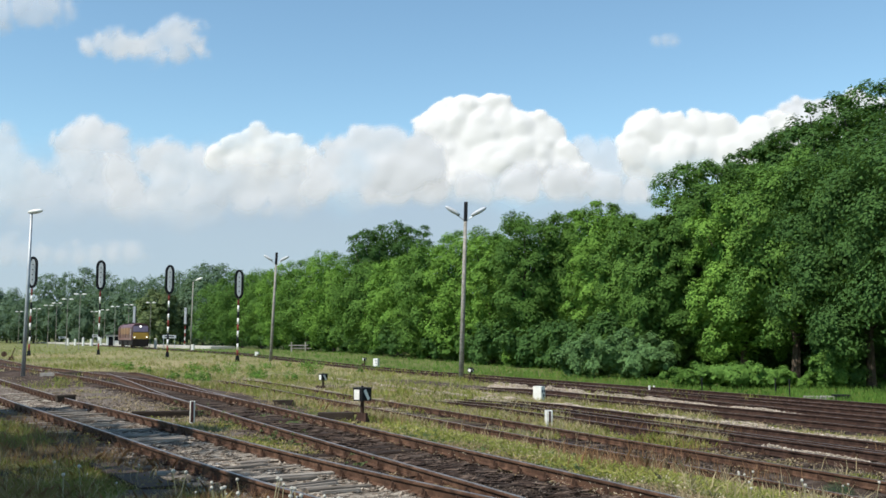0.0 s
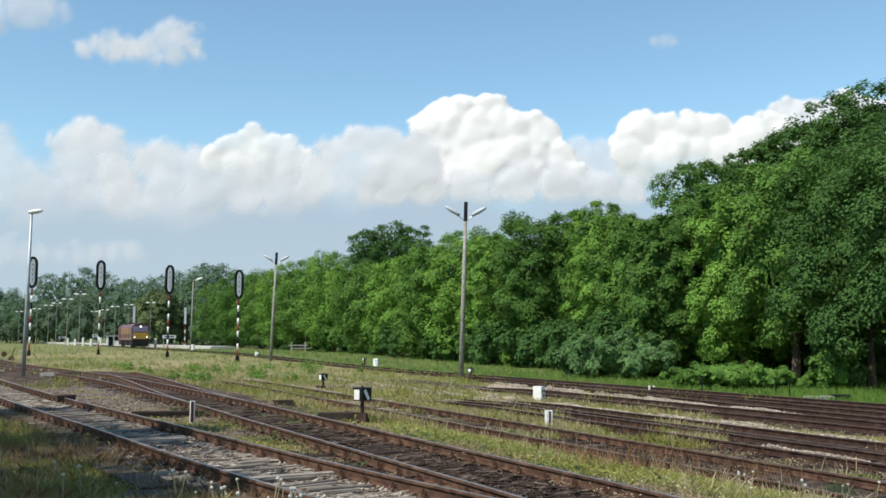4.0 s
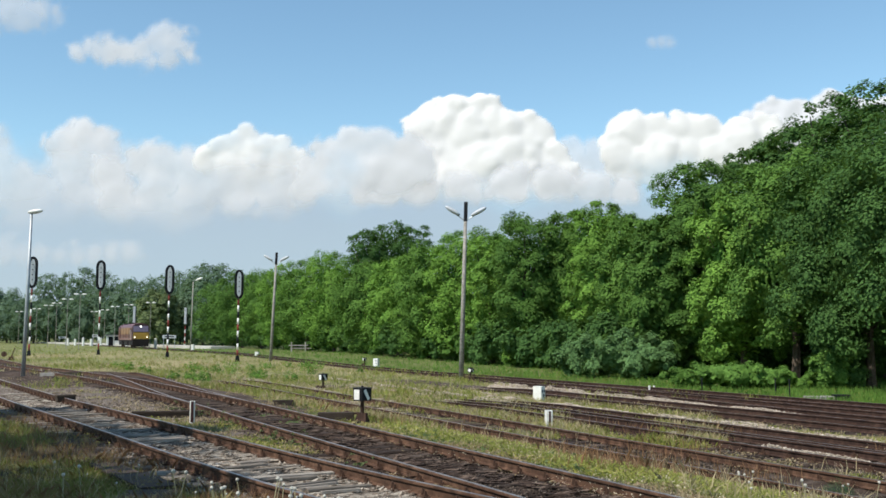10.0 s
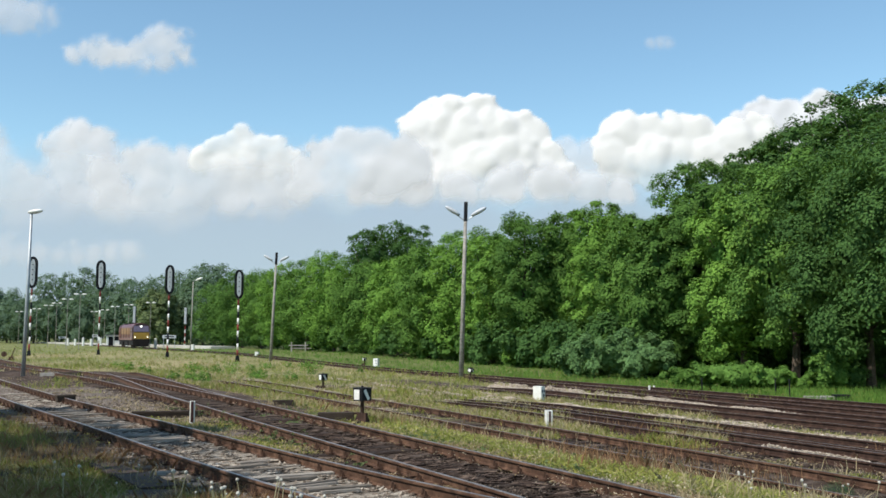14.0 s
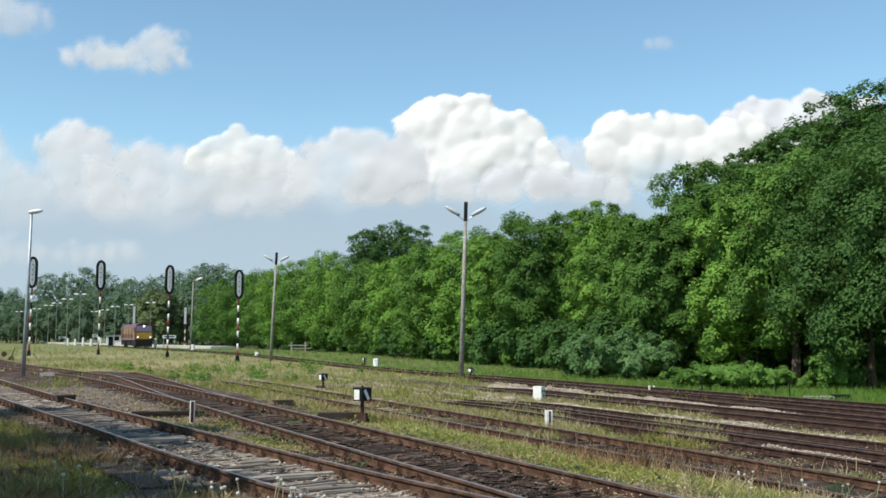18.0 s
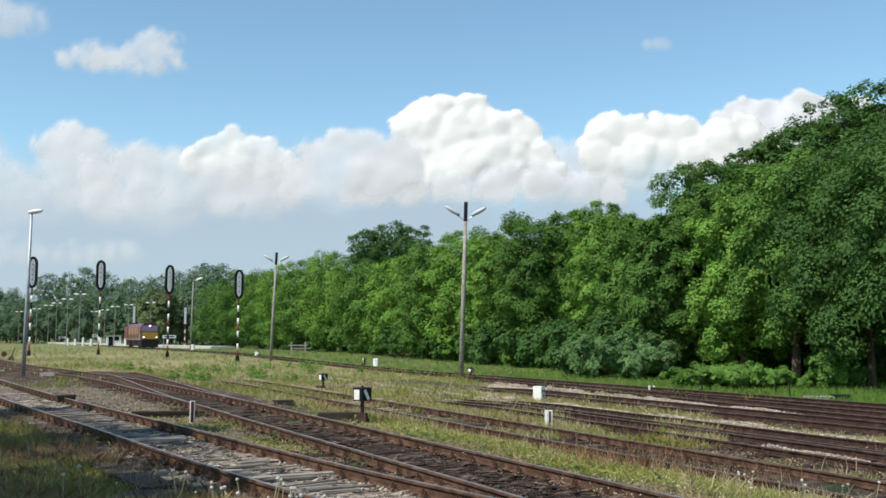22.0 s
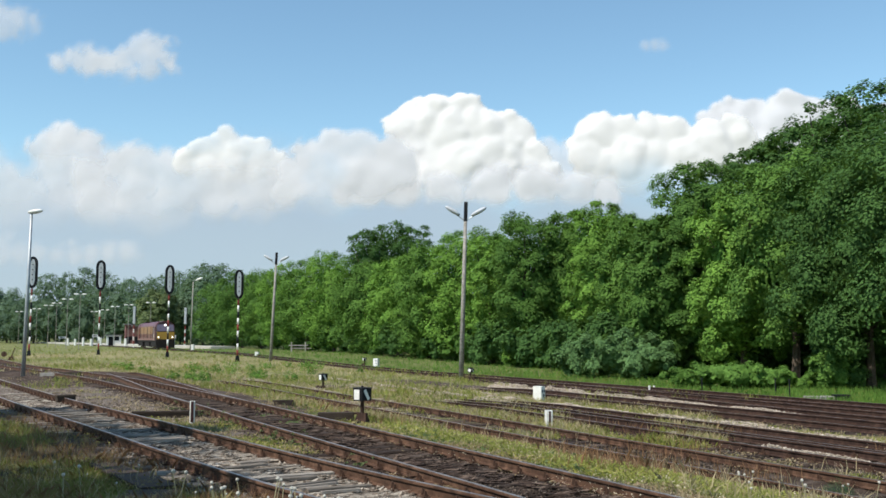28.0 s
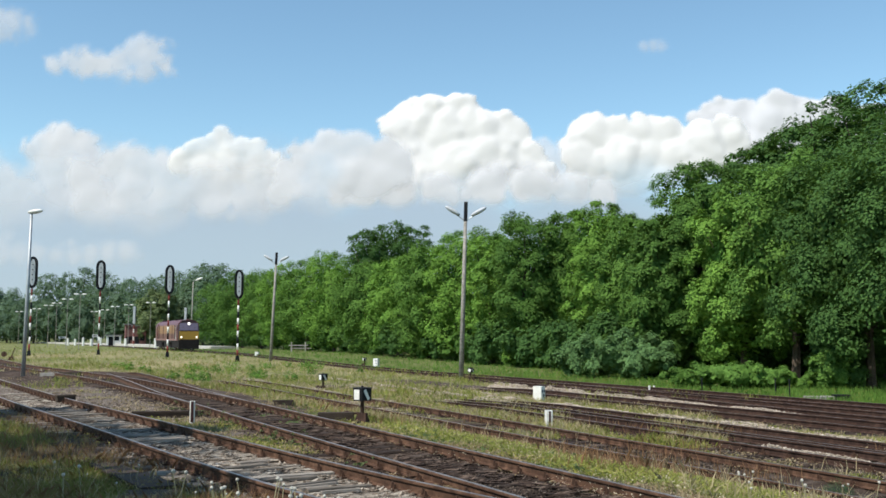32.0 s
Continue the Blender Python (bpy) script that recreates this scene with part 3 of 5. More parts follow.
mast_lamp(337, 136.6, 9.8, 1.0, 1, CONCRETE, "lamp_post", "pale concrete lamp post beside the track")


def signal(px, z, tall, lean):
    x = bearing(px, z)
    t = thing("railway_signal", "light signal on a red and white banded mast, black-edged oval board", "railway signal", at_ground(x, z, 20, 0, 0, lean), "signals of the yard")
    k = tall / 9.0
    lo = tall - 2.9 * k
    n = 9
    for i in range(n):
        a, b = 0.5 + (lo - 0.5) * i / n, 0.5 + (lo - 0.5) * (i + 1) / n
        part("mast_band", Shape().tube([(0, 0, a), (0, 0, b)], 0.085, 10), (WHITE, RED, WHITE, BLACK)[(i + 1) % 4], t, smooth=True)
    part("mast_foot", Shape().box((0, 0, 0.2), (0.42, 0.42, 0.7), taper=0.6), BLACK, t)
    ring = lambda w, h: [(w * math.cos(u), h * math.sin(u) + (h * 1.0 if math.sin(u) > 0 else -h * 1.0)) for u in np.linspace(0, 2 * math.pi, 25)[:-1]]
    up = Matrix.Rotation(math.pi / 2, 4, "X")
    c = (0, -0.12, tall - 1.45 * k)
    board = part("board", Shape().prism(ring(0.45 * k, 0.72 * k), -0.03, 0.03, c, up), BLACK, t, "black signal board")
    part("board_face", Shape().prism(ring(0.21 * k, 0.60 * k), 0.031, 0.05, c, up), LIGHT_GREY, board, "pale grey lamp face")
    for i in range(4):
        part("lens_hood", Shape().tube([(0, -0.18, tall - (0.75 + 0.46 * i) * k), (0, -0.27, tall - (0.765 + 0.46 * i) * k)], 0.05 * k, 8), BLACK, board)
    part("bracket", Shape().tube([(0, 0, lo - 0.1), (0.12, -0.05, lo + 0.25), (0.0, -0.1, lo + 0.5)], 0.05, 6), LIGHT_GREY, t)


signal(51, 95.2, 9.95, 0.4)
signal(174, 104.7, 10.4, 0.0)
signal(296, 95.2, 9.25, 0.3)
signal(420, 83, 8.05, 0.1)


# ---------------------------------------------------------------- turnout lanterns and markers
def lantern(px, z, s=1.0, rz=18.0, disc=False):
    x = bearing(px, z)
    t = thing("turnout_lantern", "black boxed turnout lantern with white signal panels" if not disc else "small black lantern with a round white panel", "turnout lantern", at_ground(x, z, rz), "turnout lanterns")
    w, c = 0.30 * s, 0.635 * s
    case = part("casing", Shape().box((0, 0, c), (w, w, 0.27 * s), bevel=0.015), BLACK, t)
    part("roof", Shape().box((0, 0, c + 0.145 * s), (w * 1.1, w * 1.1, 0.025 * s), taper=0.86), BLACK, t)
    part("chimney", Shape().tube([(0, 0, c + 0.15 * s), (0, 0, c + 0.19 * s)], 0.03 * s, 8), BLACK, t)
    if disc:
        ring = [(0.10 * s * math.cos(u), 0.10 * s * math.sin(u)) for u in np.linspace(0, 2 * math.pi, 17)[:-1]]
        part("signal_panel", Shape().prism(ring, 0.0, 0.008, (0, -w / 2 - 0.002, c), Matrix.Rotation(math.pi / 2, 4, "X")), WHITE, case, "round white panel")
    else:
        part("signal_panel", Shape().box((-0.02 * s, -w / 2 - 0.003, c), (0.17 * s, 0.006, 0.22 * s)), WHITE, case, "white panel")
    part("side_panel", Shape().box((w / 2 + 0.003, -0.01 * s, c), (0.006, 0.075 * s, 0.25 * s), Matrix.Rotation(radians(30), 4, "X")), WHITE, case, "white slanting bar")
    part("stem", Shape().tube([(0, 0, 0.1), (0, 0, 0.52 * s)], [0.05 * s, 0.04 * s], 8), DARK_RUST, t)
    part("stand", Shape().box((0, 0, 0.10), (0.30 * s, 0.24 * s, 0.26 * s), taper=0.55), DARK_RUST, t, "rusty cast stand")
    part("crank", Shape().box((0.16 * s, -0.05 * s, 0.13 * s), (0.12 * s, 0.10 * s, 0.22 * s), taper=0.6), DARK_RUST, t, "rusty crank")
    lever = part("weight_lever", Shape().tube([(-0.05, 0.1, 0.18), (-0.35 * s, 0.15, 0.20 * s), (-0.70 * s, 0.2, 0.13)], [0.03 * s, 0.03 * s, 0.03 * s], 6), DARK_RUST, t, "rusty lever with a weight")
    part("weight", Shape().ball((-0.72 * s, 0.2, 0.13 * s), (0.15 * s, 0.13 * s, 0.10 * s), 10, 6, 0.06, 3), DARK_RUST, lever, "cast iron weight")
    part("rod", Shape().tube([(0.05, -0.1, 0.06), (0.5 * s, -0.75 * s, 0.05)], 0.02 * s, 6), DARK_RUST, t, "point rod")
    return t


lantern(641, 21.3, 1.0, -42)
lantern(572, 41, 0.95, -48)
lantern(833, 52, 0.88, -30, True)
lantern(645, 75, 0.8, -50)


DARK_BLUE = worn("dark_blue_paint", (0.05, 0.07, 0.11), (0.03, 0.04, 0.06), 6.0, 0.6)


def marker(px, z, w, h, mat, label, rz=0.0, dep=None):
    x = bearing(px, z)
    t = thing("marker_post", label, "marker post", at_ground(x, z, rz), "marker posts")
    part("post", Shape().box((0, 0, h / 2 - 0.1), (w, dep or w * 0.8, h + 0.2), bevel=0.02), mat, t)
    return t


m = marker(340, 21.0, 0.105, 0.48, WHITE, "white clearance post with a dark red stripe", 18, 0.10)
DARK_RED = worn("dark_red_paint", (0.06, 0.02, 0.02), (0.03, 0.014, 0.014), 6.0, 0.65)
part("painted_side", Shape().box((-0.008, -0.053, 0.25), (0.066, 0.006, 0.45)), DARK_RED, m, "dark red stripe")
k = marker(954, 35.0, 0.36, 0.55, WHITE, "white concrete kilometre stone with dark marks", -38)
for dx, z, w in ((-0.06, 0.38, 0.07), (0.07, 0.38, 0.06), (0.02, 0.22, 0.08)):
    part("number_bar", Shape().box((0.184, dx, z), (0.006, w, 0.10)), DARK_BLUE, k, "dark unreadable number")
m = marker(971, 25.0, 0.19, 0.40, WHITE, "white marker post with a dark red stripe", 8)
part("painted_stripe", Shape().box((0.01, -0.079, 0.20), (0.05, 0.006, 0.36)), DARK_RED, m, "dark red stripe")
k = marker(666, 72, 0.40, 0.70, WHITE, "white concrete kilometre stone with dark marks beside a siding", -25)
for dx, z, w in ((0.02, 0.52, 0.06), (0.12, 0.52, 0.06), (0.08, 0.34, 0.07)):
    part("number_bar", Shape().box((dx, -0.164, z), (w, 0.008, 0.08)), DARK_BLUE, k, "dark unreadable number")
for px in (1149, 1157):
    marker(px, 41.5, 0.085, 0.22, WHITE, "thin white marker post beside the station track")


# ---------------------------------------------------------------- locomotive
WHEELS = []


def locomotive():
    t = thing("diesel_locomotive", "maroon and gold diesel locomotive with yellow nose and lit headlights", "locomotive", pose(0, 0, 0))
    maroon = worn("maroon_paint", (0.13, 0.026, 0.03), (0.085, 0.02, 0.022), 1.5, 0.35, 0, 0.5, 0.05)
    gold = worn("gold_paint", (0.28, 0.13, 0.055), (0.19, 0.09, 0.04), 1.5, 0.35, 0, 0.5, 0.05)
    yellow = worn("yellow_paint", (0.40, 0.23, 0.035), (0.28, 0.16, 0.03), 1.5, 0.4, 0, 0.5, 0.05)
    sole = worn("sole_bar_paint", (0.30, 0.16, 0.15), (0.20, 0.10, 0.10), 1.5, 0.5, 0, 0.4, 0.05)
    dark = worn("dark_maroon_paint", (0.035, 0.016, 0.018), (0.02, 0.011, 0.012), 2.0, 0.5, 0, 0.4, 0.05)
    # purple base colour stands for the sky mirrored in the cab windows
    glass = Mat("sky_tinted_cab_glass", 0.08, 0, 0.6).color((0.10, 0.085, 0.12)).m
    steel = worn("grimy_underframe", (0.024, 0.02, 0.021), (0.013, 0.011, 0.011), 4.0, 0.8, 0, 0.15)
    lamp = Mat("headlight", 0.3)
    lamp.color((1, 1, 1))
    lamp.b.inputs["Emission Color"].default_value = (1, 0.97, 0.9, 1)
    lamp.b.inputs["Emission Strength"].default_value = 1.6
    lamp = lamp.m
    L, W = 21.0, 2.7
    ring = [(-W / 2, 1.15), (W / 2, 1.15), (W / 2, 3.05), (W / 2 - 0.12, 3.40), (W / 2 - 0.5, 3.72), (0, 3.88), (-W / 2 + 0.5, 3.72), (-W / 2 + 0.12, 3.40), (-W / 2, 3.05)]
    up = Matrix(((1, 0, 0, 0), (0, 0, 1, 0), (0, 1, 0, 0), (0, 0, 0, 1)))
    part("body", Shape().prism([(a * 0.94, b) for a, b in ring], 2.6, L - 2.6, (0, 0, 0), up), maroon, t, "maroon body with a rounded roof")
    # cabs with an upright nose and a raked windscreen
    front = [(-1.2, 1.15), (1.2, 1.15), (1.26, 2.35), (0.6, 2.42), (-0.6, 2.42), (-1.26, 2.35)]
    back = [(-1.3, 1.15), (1.3, 1.15), (1.3, 3.05), (0.75, 3.68), (-0.75, 3.68), (-1.3, 3.05)]
    cabs = []
    for y0, y1, yn in ((0.95, 2.6, 0.33), (L - 0.95, L - 2.6, L - 0.33)):
        c = part("cab", Shape().prism(ring, min(y0, y1), max(y0, y1), (0, 0, 0), up), maroon, t, "maroon cab")
        vs = [(a, yn, z) for a, z in front] + [(a, y0, z) for a, z in back]
        part("nose", Shape().add(vs, [(0, 1, 2, 3, 4, 5)] + [(i, 6 + i, 6 + (i + 1) % 6, (i + 1) % 6) for i in range(6)]), dark, c, "dark frame round the windscreen")
        cabs.append(c)
    cab = cabs[0]
    for s in (-1, 1):
        part("side_band", Shape().box((s * W * 0.472, L / 2, 2.62), (0.03, L - 5.4, 1.05)), gold, t, "broad gold band along the side")
        part("sole_bar", Shape().box((s * (W * 0.5 - 0.02), L / 2, 1.30), (0.09, L - 2.0, 0.16)), sole, t, "pale maroon sole bar")
        for y, w in ((3.5, 0.75), (5.6, 0.35), (9.4, 0.5), (13.2, 0.35), (17.2, 0.9)):
            door = part("body_door", Shape().box((s * (W * 0.472 + 0.018), y, 2.30), (0.03, w, 1.7)), dark, t, "dark louvred door")
            for k in range(5):
                part("louvre", Shape().box((s * (W * 0.472 + 0.045), y, 1.75 + 0.28 * k), (0.03, w * 0.84, 0.07)), maroon, door)
        part("cab_door", Shape().box((s * (W / 2 + 0.005), 2.25, 2.1), (0.02, 0.6, 1.8)), maroon, cab)
        part("cab_side_window", Shape().box((s * (W / 2 + 0.008), 1.25, 2.75), (0.02, 0.5, 0.62)), glass, cab)
        part("handrail", Shape().tube([(s * (W / 2 + 0.06), 1.85, 1.3), (s * (W / 2 + 0.06), 1.85, 2.9)], 0.025, 6), WHITE, t)
    part("nose_panel", Shape().box((0, 0.31, 1.84), (2.40, 0.05, 1.02)), yellow, cab, "yellow nose panel")
    part("roof_cowl", Shape().box((0, 0.98, 3.55), (2.0, 0.30, 0.36), taper=0.8), dark, cab, "dark cowl over the windscreen")
    for s in (-1, 1):
        part("windscreen", Shape().box((s * 0.58, 0.575, 2.92), (1.12, 0.05, 1.02), Matrix.Rotation(radians(-27), 4, "X")), glass, cab, "windscreen with reflected sky put into its purple colour")
        part("wiper", Shape().tube([(s * 0.5, 0.36, 2.46), (s * 0.75, 0.52, 2.9)], 0.02, 4), steel, cab)
        part("headlight", Shape().tube([(s * 0.95, 0.22, 1.62), (s * 0.95, 0.34, 1.62)], 0.10, 10), lamp, t, "lit headlight")
        part("buffer", Shape().tube([(s * 0.88, -0.25, 1.05), (s * 0.88, -0.20, 1.05), (s * 0.88, -0.19, 1.05), (s * 0.88, 0.4, 1.05)], [0.24, 0.24, 0.10, 0.10], 12), steel, t, "black buffer")
    part("top_headlight", Shape().tube([(0, 0.55, 3.32), (0, 0.9, 3.32)], 0.14, 10), lamp, cab, "lit top headlight")
    part("buffer_beam", Shape().box((0, 0.45, 0.95), (2.55, 0.3, 0.6)), steel, t)
    part("snow_plough", Shape().box((0, 0.35, 0.45), (2.5, 0.14, 0.66)), steel, t)
    part("underframe", Shape().box((0, L / 2, 1.08), (2.5, L - 1.2, 0.28)), steel, t)
    part("fuel_tank", Shape().box((0, L / 2, 0.62), (2.4, 5.0, 0.75), bevel=0.2), steel, t)
    part("roof_fan", Shape().box((0, L - 5.0, 3.88), (1.5, 3.0, 0.14)), steel, t)
    part("exhaust", Shape().box((0, 9.0, 3.90), (0.6, 1.0, 0.2)), steel, t)
    for yb in (3.4, L - 3.4):
        bogie = part("bogie_frame", Shape().box((0, yb, 0.62), (2.45, 5.2, 0.62), bevel=0.1), steel, t)
        for dy in (-1.95, 0, 1.95):
            for s in (-1, 1):
                WHEELS.append((part("wheel", Shape().tube([(-0.07, 0, 0), (0.07, 0, 0)], 0.53, 18), RUST, bogie, "rusty steel wheel", at=pose(s * 0.77, yb + dy, 0.53)), (s * 0.77, yb + dy, 0.53)))
                part("axle_box", Shape().box((s * 1.1, yb + dy, 0.53), (0.2, 0.4, 0.4)), steel, bogie)
    return t


LOCO = locomotive()
LOCO.scale = (1.04, 1.0, 1.05)


def loco_pose(y):
    x = 30.3 - 0.507 * y
    a = math.degrees(math.atan2(0.467, 1.0))
    return pose(x, y, float(fall(np.array(x), np.array(y))) + RAIL_H, 0, 0, a)


# ---------------------------------------------------------------- platform and station
def far_x(px, z):
    return bearing(px, z)


def slab(name, a, b, w, h, mat, label, category, kind="", z=0.0):
    (x0, y0), (x1, y1) = a, b
    n = math.hypot(x1 - x0, y1 - y0)
    ob = part(name, Shape().box((0, 0, h / 2), (w, n, h), bevel=0.03), mat, None, label, at=pose((x0 + x1) / 2, (y0 + y1) / 2, z, 0, 0, math.degrees(math.atan2(-(x1 - x0), y1 - y0))))
    return tagged(ob, "", category, "", kind)


PAVE = worn("platform_paving", (0.50, 0.48, 0.44), (0.36, 0.34, 0.31), 1.0, 0.9)
slab("platform", (far_x(395, 150), 150), (far_x(70, 300), 300), 4.0, 0.45, PAVE, "long pale concrete station platform", "platform", "structure", -0.05)


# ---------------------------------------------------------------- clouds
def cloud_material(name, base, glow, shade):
    """Vapour: sunlit from outside, plus an even glow that stands in for light scattered within."""
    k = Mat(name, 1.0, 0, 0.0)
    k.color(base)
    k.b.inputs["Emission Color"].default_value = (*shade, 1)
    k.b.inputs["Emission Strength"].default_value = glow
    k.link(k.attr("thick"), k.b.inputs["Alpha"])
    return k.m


# each cloud's brightness is partly set here, by base colour and glow
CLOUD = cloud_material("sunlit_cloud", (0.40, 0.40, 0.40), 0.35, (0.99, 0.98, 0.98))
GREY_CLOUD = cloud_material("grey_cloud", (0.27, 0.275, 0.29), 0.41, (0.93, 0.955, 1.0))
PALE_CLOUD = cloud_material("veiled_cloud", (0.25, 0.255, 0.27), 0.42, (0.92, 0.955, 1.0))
# self-lit blue-grey that paints the low sky's haze
HAZE = cloud_material("haze_glow_sheet", (0.11, 0.15, 0.18), 0.40, (0.70, 0.81, 1.0))
FAR_CLOUD = 3000.0
UNIT = FAR_CLOUD / 1681


def cloud(puffs, seed, soft=5.0, base=None, label="white heaped cloud with a bright top", thin=1.0, mat=None, behind=0.0, swell=1.0, fray=4.0, lumps=(6, 3)):
    """A heap of round billows of falling size, thinning out at the rim. puffs: bearing, height and radius on a far upright plane; base: heights between which the foot fades."""
    rnd = np.random.RandomState(seed)
    balls = [(a, b, 0.0, r + 0.45 * soft if soft < 100 else r) for a, b, r in puffs]
    heap = list(balls)
    for n, size in zip(lumps, (0.46, 0.42)):
        small = []
        for a, b, c, r in heap:
            for _ in range(n):
                t, q = rnd.uniform(-0.5, 3.64) if rnd.uniform() < 0.8 else rnd.uniform(0, 6.28), r * rnd.uniform(0.25, 0.92)
                small.append((a + q * math.cos(t), b + q * math.sin(t), c + 0.85 * math.sqrt(max(r * r - q * q, 0)), r * size * rnd.uniform(0.6, 1.2)))
        balls += small
        heap = small
    step = 4.0
    x0, x1 = min(a - r for a, b, c, r in balls) - 14, max(a + r for a, b, c, r in balls) + 14
    z0, z1 = min(b - r for a, b, c, r in balls) - 14, max(b + r for a, b, c, r in balls) + 14
    xs, zs = np.arange(x0, x1, step), np.arange(z0, z1, step)
    gx, gz = np.meshgrid(xs, zs)

    def fractal(size, octaves, rough=0.5):
        """Value noise of several sizes, between -1 and 1."""
        f, amp, tot = np.zeros_like(gx), 1.0, 0.0
        for _ in range(octaves):
            lat = rnd.uniform(-1, 1, (int((z1 - z0) / size) + 3, int((x1 - x0) / size) + 3))
            u, v = (gx - x0) / size, (gz - z0) / size
            i, j = u.astype(int), v.astype(int)
            u, v = u - i, v - j
            u, v = u * u * (3 - 2 * u), v * v * (3 - 2 * v)
            f += amp * ((lat[j, i] * (1 - u) + lat[j, i + 1] * u) * (1 - v) + (lat[j + 1, i] * (1 - u) + lat[j + 1, i + 1] * u) * v)
            tot, size, amp = tot + amp, size / 2.1, amp * rough
        return f / tot

    deep, inside = np.zeros_like(gx), np.full_like(gx, -30.0)
    torn = fray * 0.9 if soft < 100 else 0.0
    wx, wz = gx + fractal(46, 4, 0.6) * torn, gz + fractal(46, 4, 0.6) * torn
    for a, b, c, r in balls:
        i0, i1 = np.searchsorted(xs, (a - r - 24, a + r + 24))
        j0, j1 = np.searchsorted(zs, (b - r - 24, b + r + 24))
        d = np.hypot(wx[j0:j1, i0:i1] - a, wz[j0:j1, i0:i1] - b)
        deep[j0:j1, i0:i1] = np.maximum(deep[j0:j1, i0:i1], np.where(d < r, c + np.sqrt(np.maximum(r * r - d * d, 0)), 0))
        inside[j0:j1, i0:i1] = np.maximum(inside[j0:j1, i0:i1], r - d)
    for _ in range(4 if soft < 12 else 9):                   # soften the creases
        p = np.pad(deep, 1, mode="edge")
        deep = (p[1:-1, 1:-1] * 2 + p[:-2, 1:-1] + p[2:, 1:-1] + p[1:-1, :-2] + p[1:-1, 2:]) / 6
    deep += fractal(26, 3) * 3.0
    inside += fractal(34, 4, 0.62) * fray
    thick = smooth(0.0, soft, inside)
    if base is not None:
        thick = thick * smooth(base[0], base[1], gz + fractal(90, 4, 0.6) * 24)
    thick = thick * thin * np.clip(1 + fractal(60, 3) * (0.0 if thin == 1.0 or soft > 100 else 0.35), 0, 1.1)
    h, w = gx.shape
    idx = np.arange(h * w).reshape(h, w)
    f = np.stack([idx[:-1, :-1], idx[:-1, 1:], idx[1:, 1:], idx[1:, :-1]], -1).reshape(-1, 4)
    f = f[thick.ravel()[f].max(1) > 0.004]
    me = bpy.data.meshes.new("cloud")
    co = np.stack([gx * UNIT, FAR_CLOUD - deep * UNIT * 0.38 * swell, gz * UNIT], -1) * (1 + behind / FAR_CLOUD) + np.array([0, 0, 1.85])
    used, f = np.unique(f, return_inverse=True)
    f = f.reshape(-1, 4).astype(np.int32)
    me.vertices.add(len(used))
    me.vertices.foreach_set("co", co.reshape(-1, 3)[used].astype(np.float32).ravel())
    me.loops.add(f.size)
    me.loops.foreach_set("vertex_index", f.ravel())
    me.polygons.add(len(f))
    me.polygons.foreach_set("loop_start", np.arange(0, f.size, 4, dtype=np.int32))
    me.polygons.foreach_set("use_smooth", np.ones(len(f), bool))
    me.update()
    me.attributes.new("thick", "FLOAT", "POINT").data.foreach_set("value", np.clip(thick, 0, 1).astype(np.float32).ravel()[used])
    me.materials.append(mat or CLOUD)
    ob = new("cloud", me)
    ob.visible_shadow = False
    return tagged(ob, label, "cloud", "clouds in the sky")


def up(lst):
    """Bearing from the picture's middle and height over the horizon."""
    return [(a - 784, 597 - b, r) for a, b, r in lst]


CLOUDS = []


def drifting(ob, dx, dz):
    CLOUDS.append((ob, dx * UNIT, dz * UNIT))


# the great bright heap
drifting(cloud(up([(828, 217, 54), (788, 222, 46), (874, 222, 54), (925, 246, 54), (962, 244, 44), (985, 290, 42), (850, 290, 72), (930, 310, 62), (800, 300, 52), (1015, 320, 40), (765, 216, 28), (750, 222, 18)]), 1, 5.0, (222, 300), fray=5.0), -62, 1)
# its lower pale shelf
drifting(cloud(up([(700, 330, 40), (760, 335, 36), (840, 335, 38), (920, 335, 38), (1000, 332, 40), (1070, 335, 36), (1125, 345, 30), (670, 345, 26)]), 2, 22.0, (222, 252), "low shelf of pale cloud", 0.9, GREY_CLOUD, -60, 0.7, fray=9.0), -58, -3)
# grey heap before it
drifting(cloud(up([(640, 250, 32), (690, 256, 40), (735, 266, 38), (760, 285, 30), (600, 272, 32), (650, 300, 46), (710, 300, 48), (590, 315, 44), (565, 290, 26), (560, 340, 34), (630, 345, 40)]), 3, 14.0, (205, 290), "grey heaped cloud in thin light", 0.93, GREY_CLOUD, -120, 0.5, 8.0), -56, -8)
# the cloud over the wood
drifting(cloud(up([(1150, 236, 44), (1190, 238, 40), (1255, 236, 44), (1290, 230, 34), (1345, 242, 40), (1150, 285, 46), (1220, 285, 60), (1290, 280, 56), (1350, 270, 50), (1400, 240, 36)]), 4, 6.0, (225, 330), "white heaped cloud over the wood", 1.0, None, 160, 0.8, fray=5.0), -106, -6)
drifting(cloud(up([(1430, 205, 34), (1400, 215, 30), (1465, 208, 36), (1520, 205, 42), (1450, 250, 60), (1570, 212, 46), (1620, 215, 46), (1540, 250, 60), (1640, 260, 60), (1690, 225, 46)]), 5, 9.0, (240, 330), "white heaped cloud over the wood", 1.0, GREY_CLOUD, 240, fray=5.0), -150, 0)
drifting(cloud(up([(1045, 266, 24), (1080, 268, 28), (1060, 300, 40), (1110, 320, 40), (1100, 290, 34)]), 6, 16.0, (235, 300), "thin pale cloud between two heaps", 0.75, GREY_CLOUD, 300, 0.6, 9.0), -84, -4)
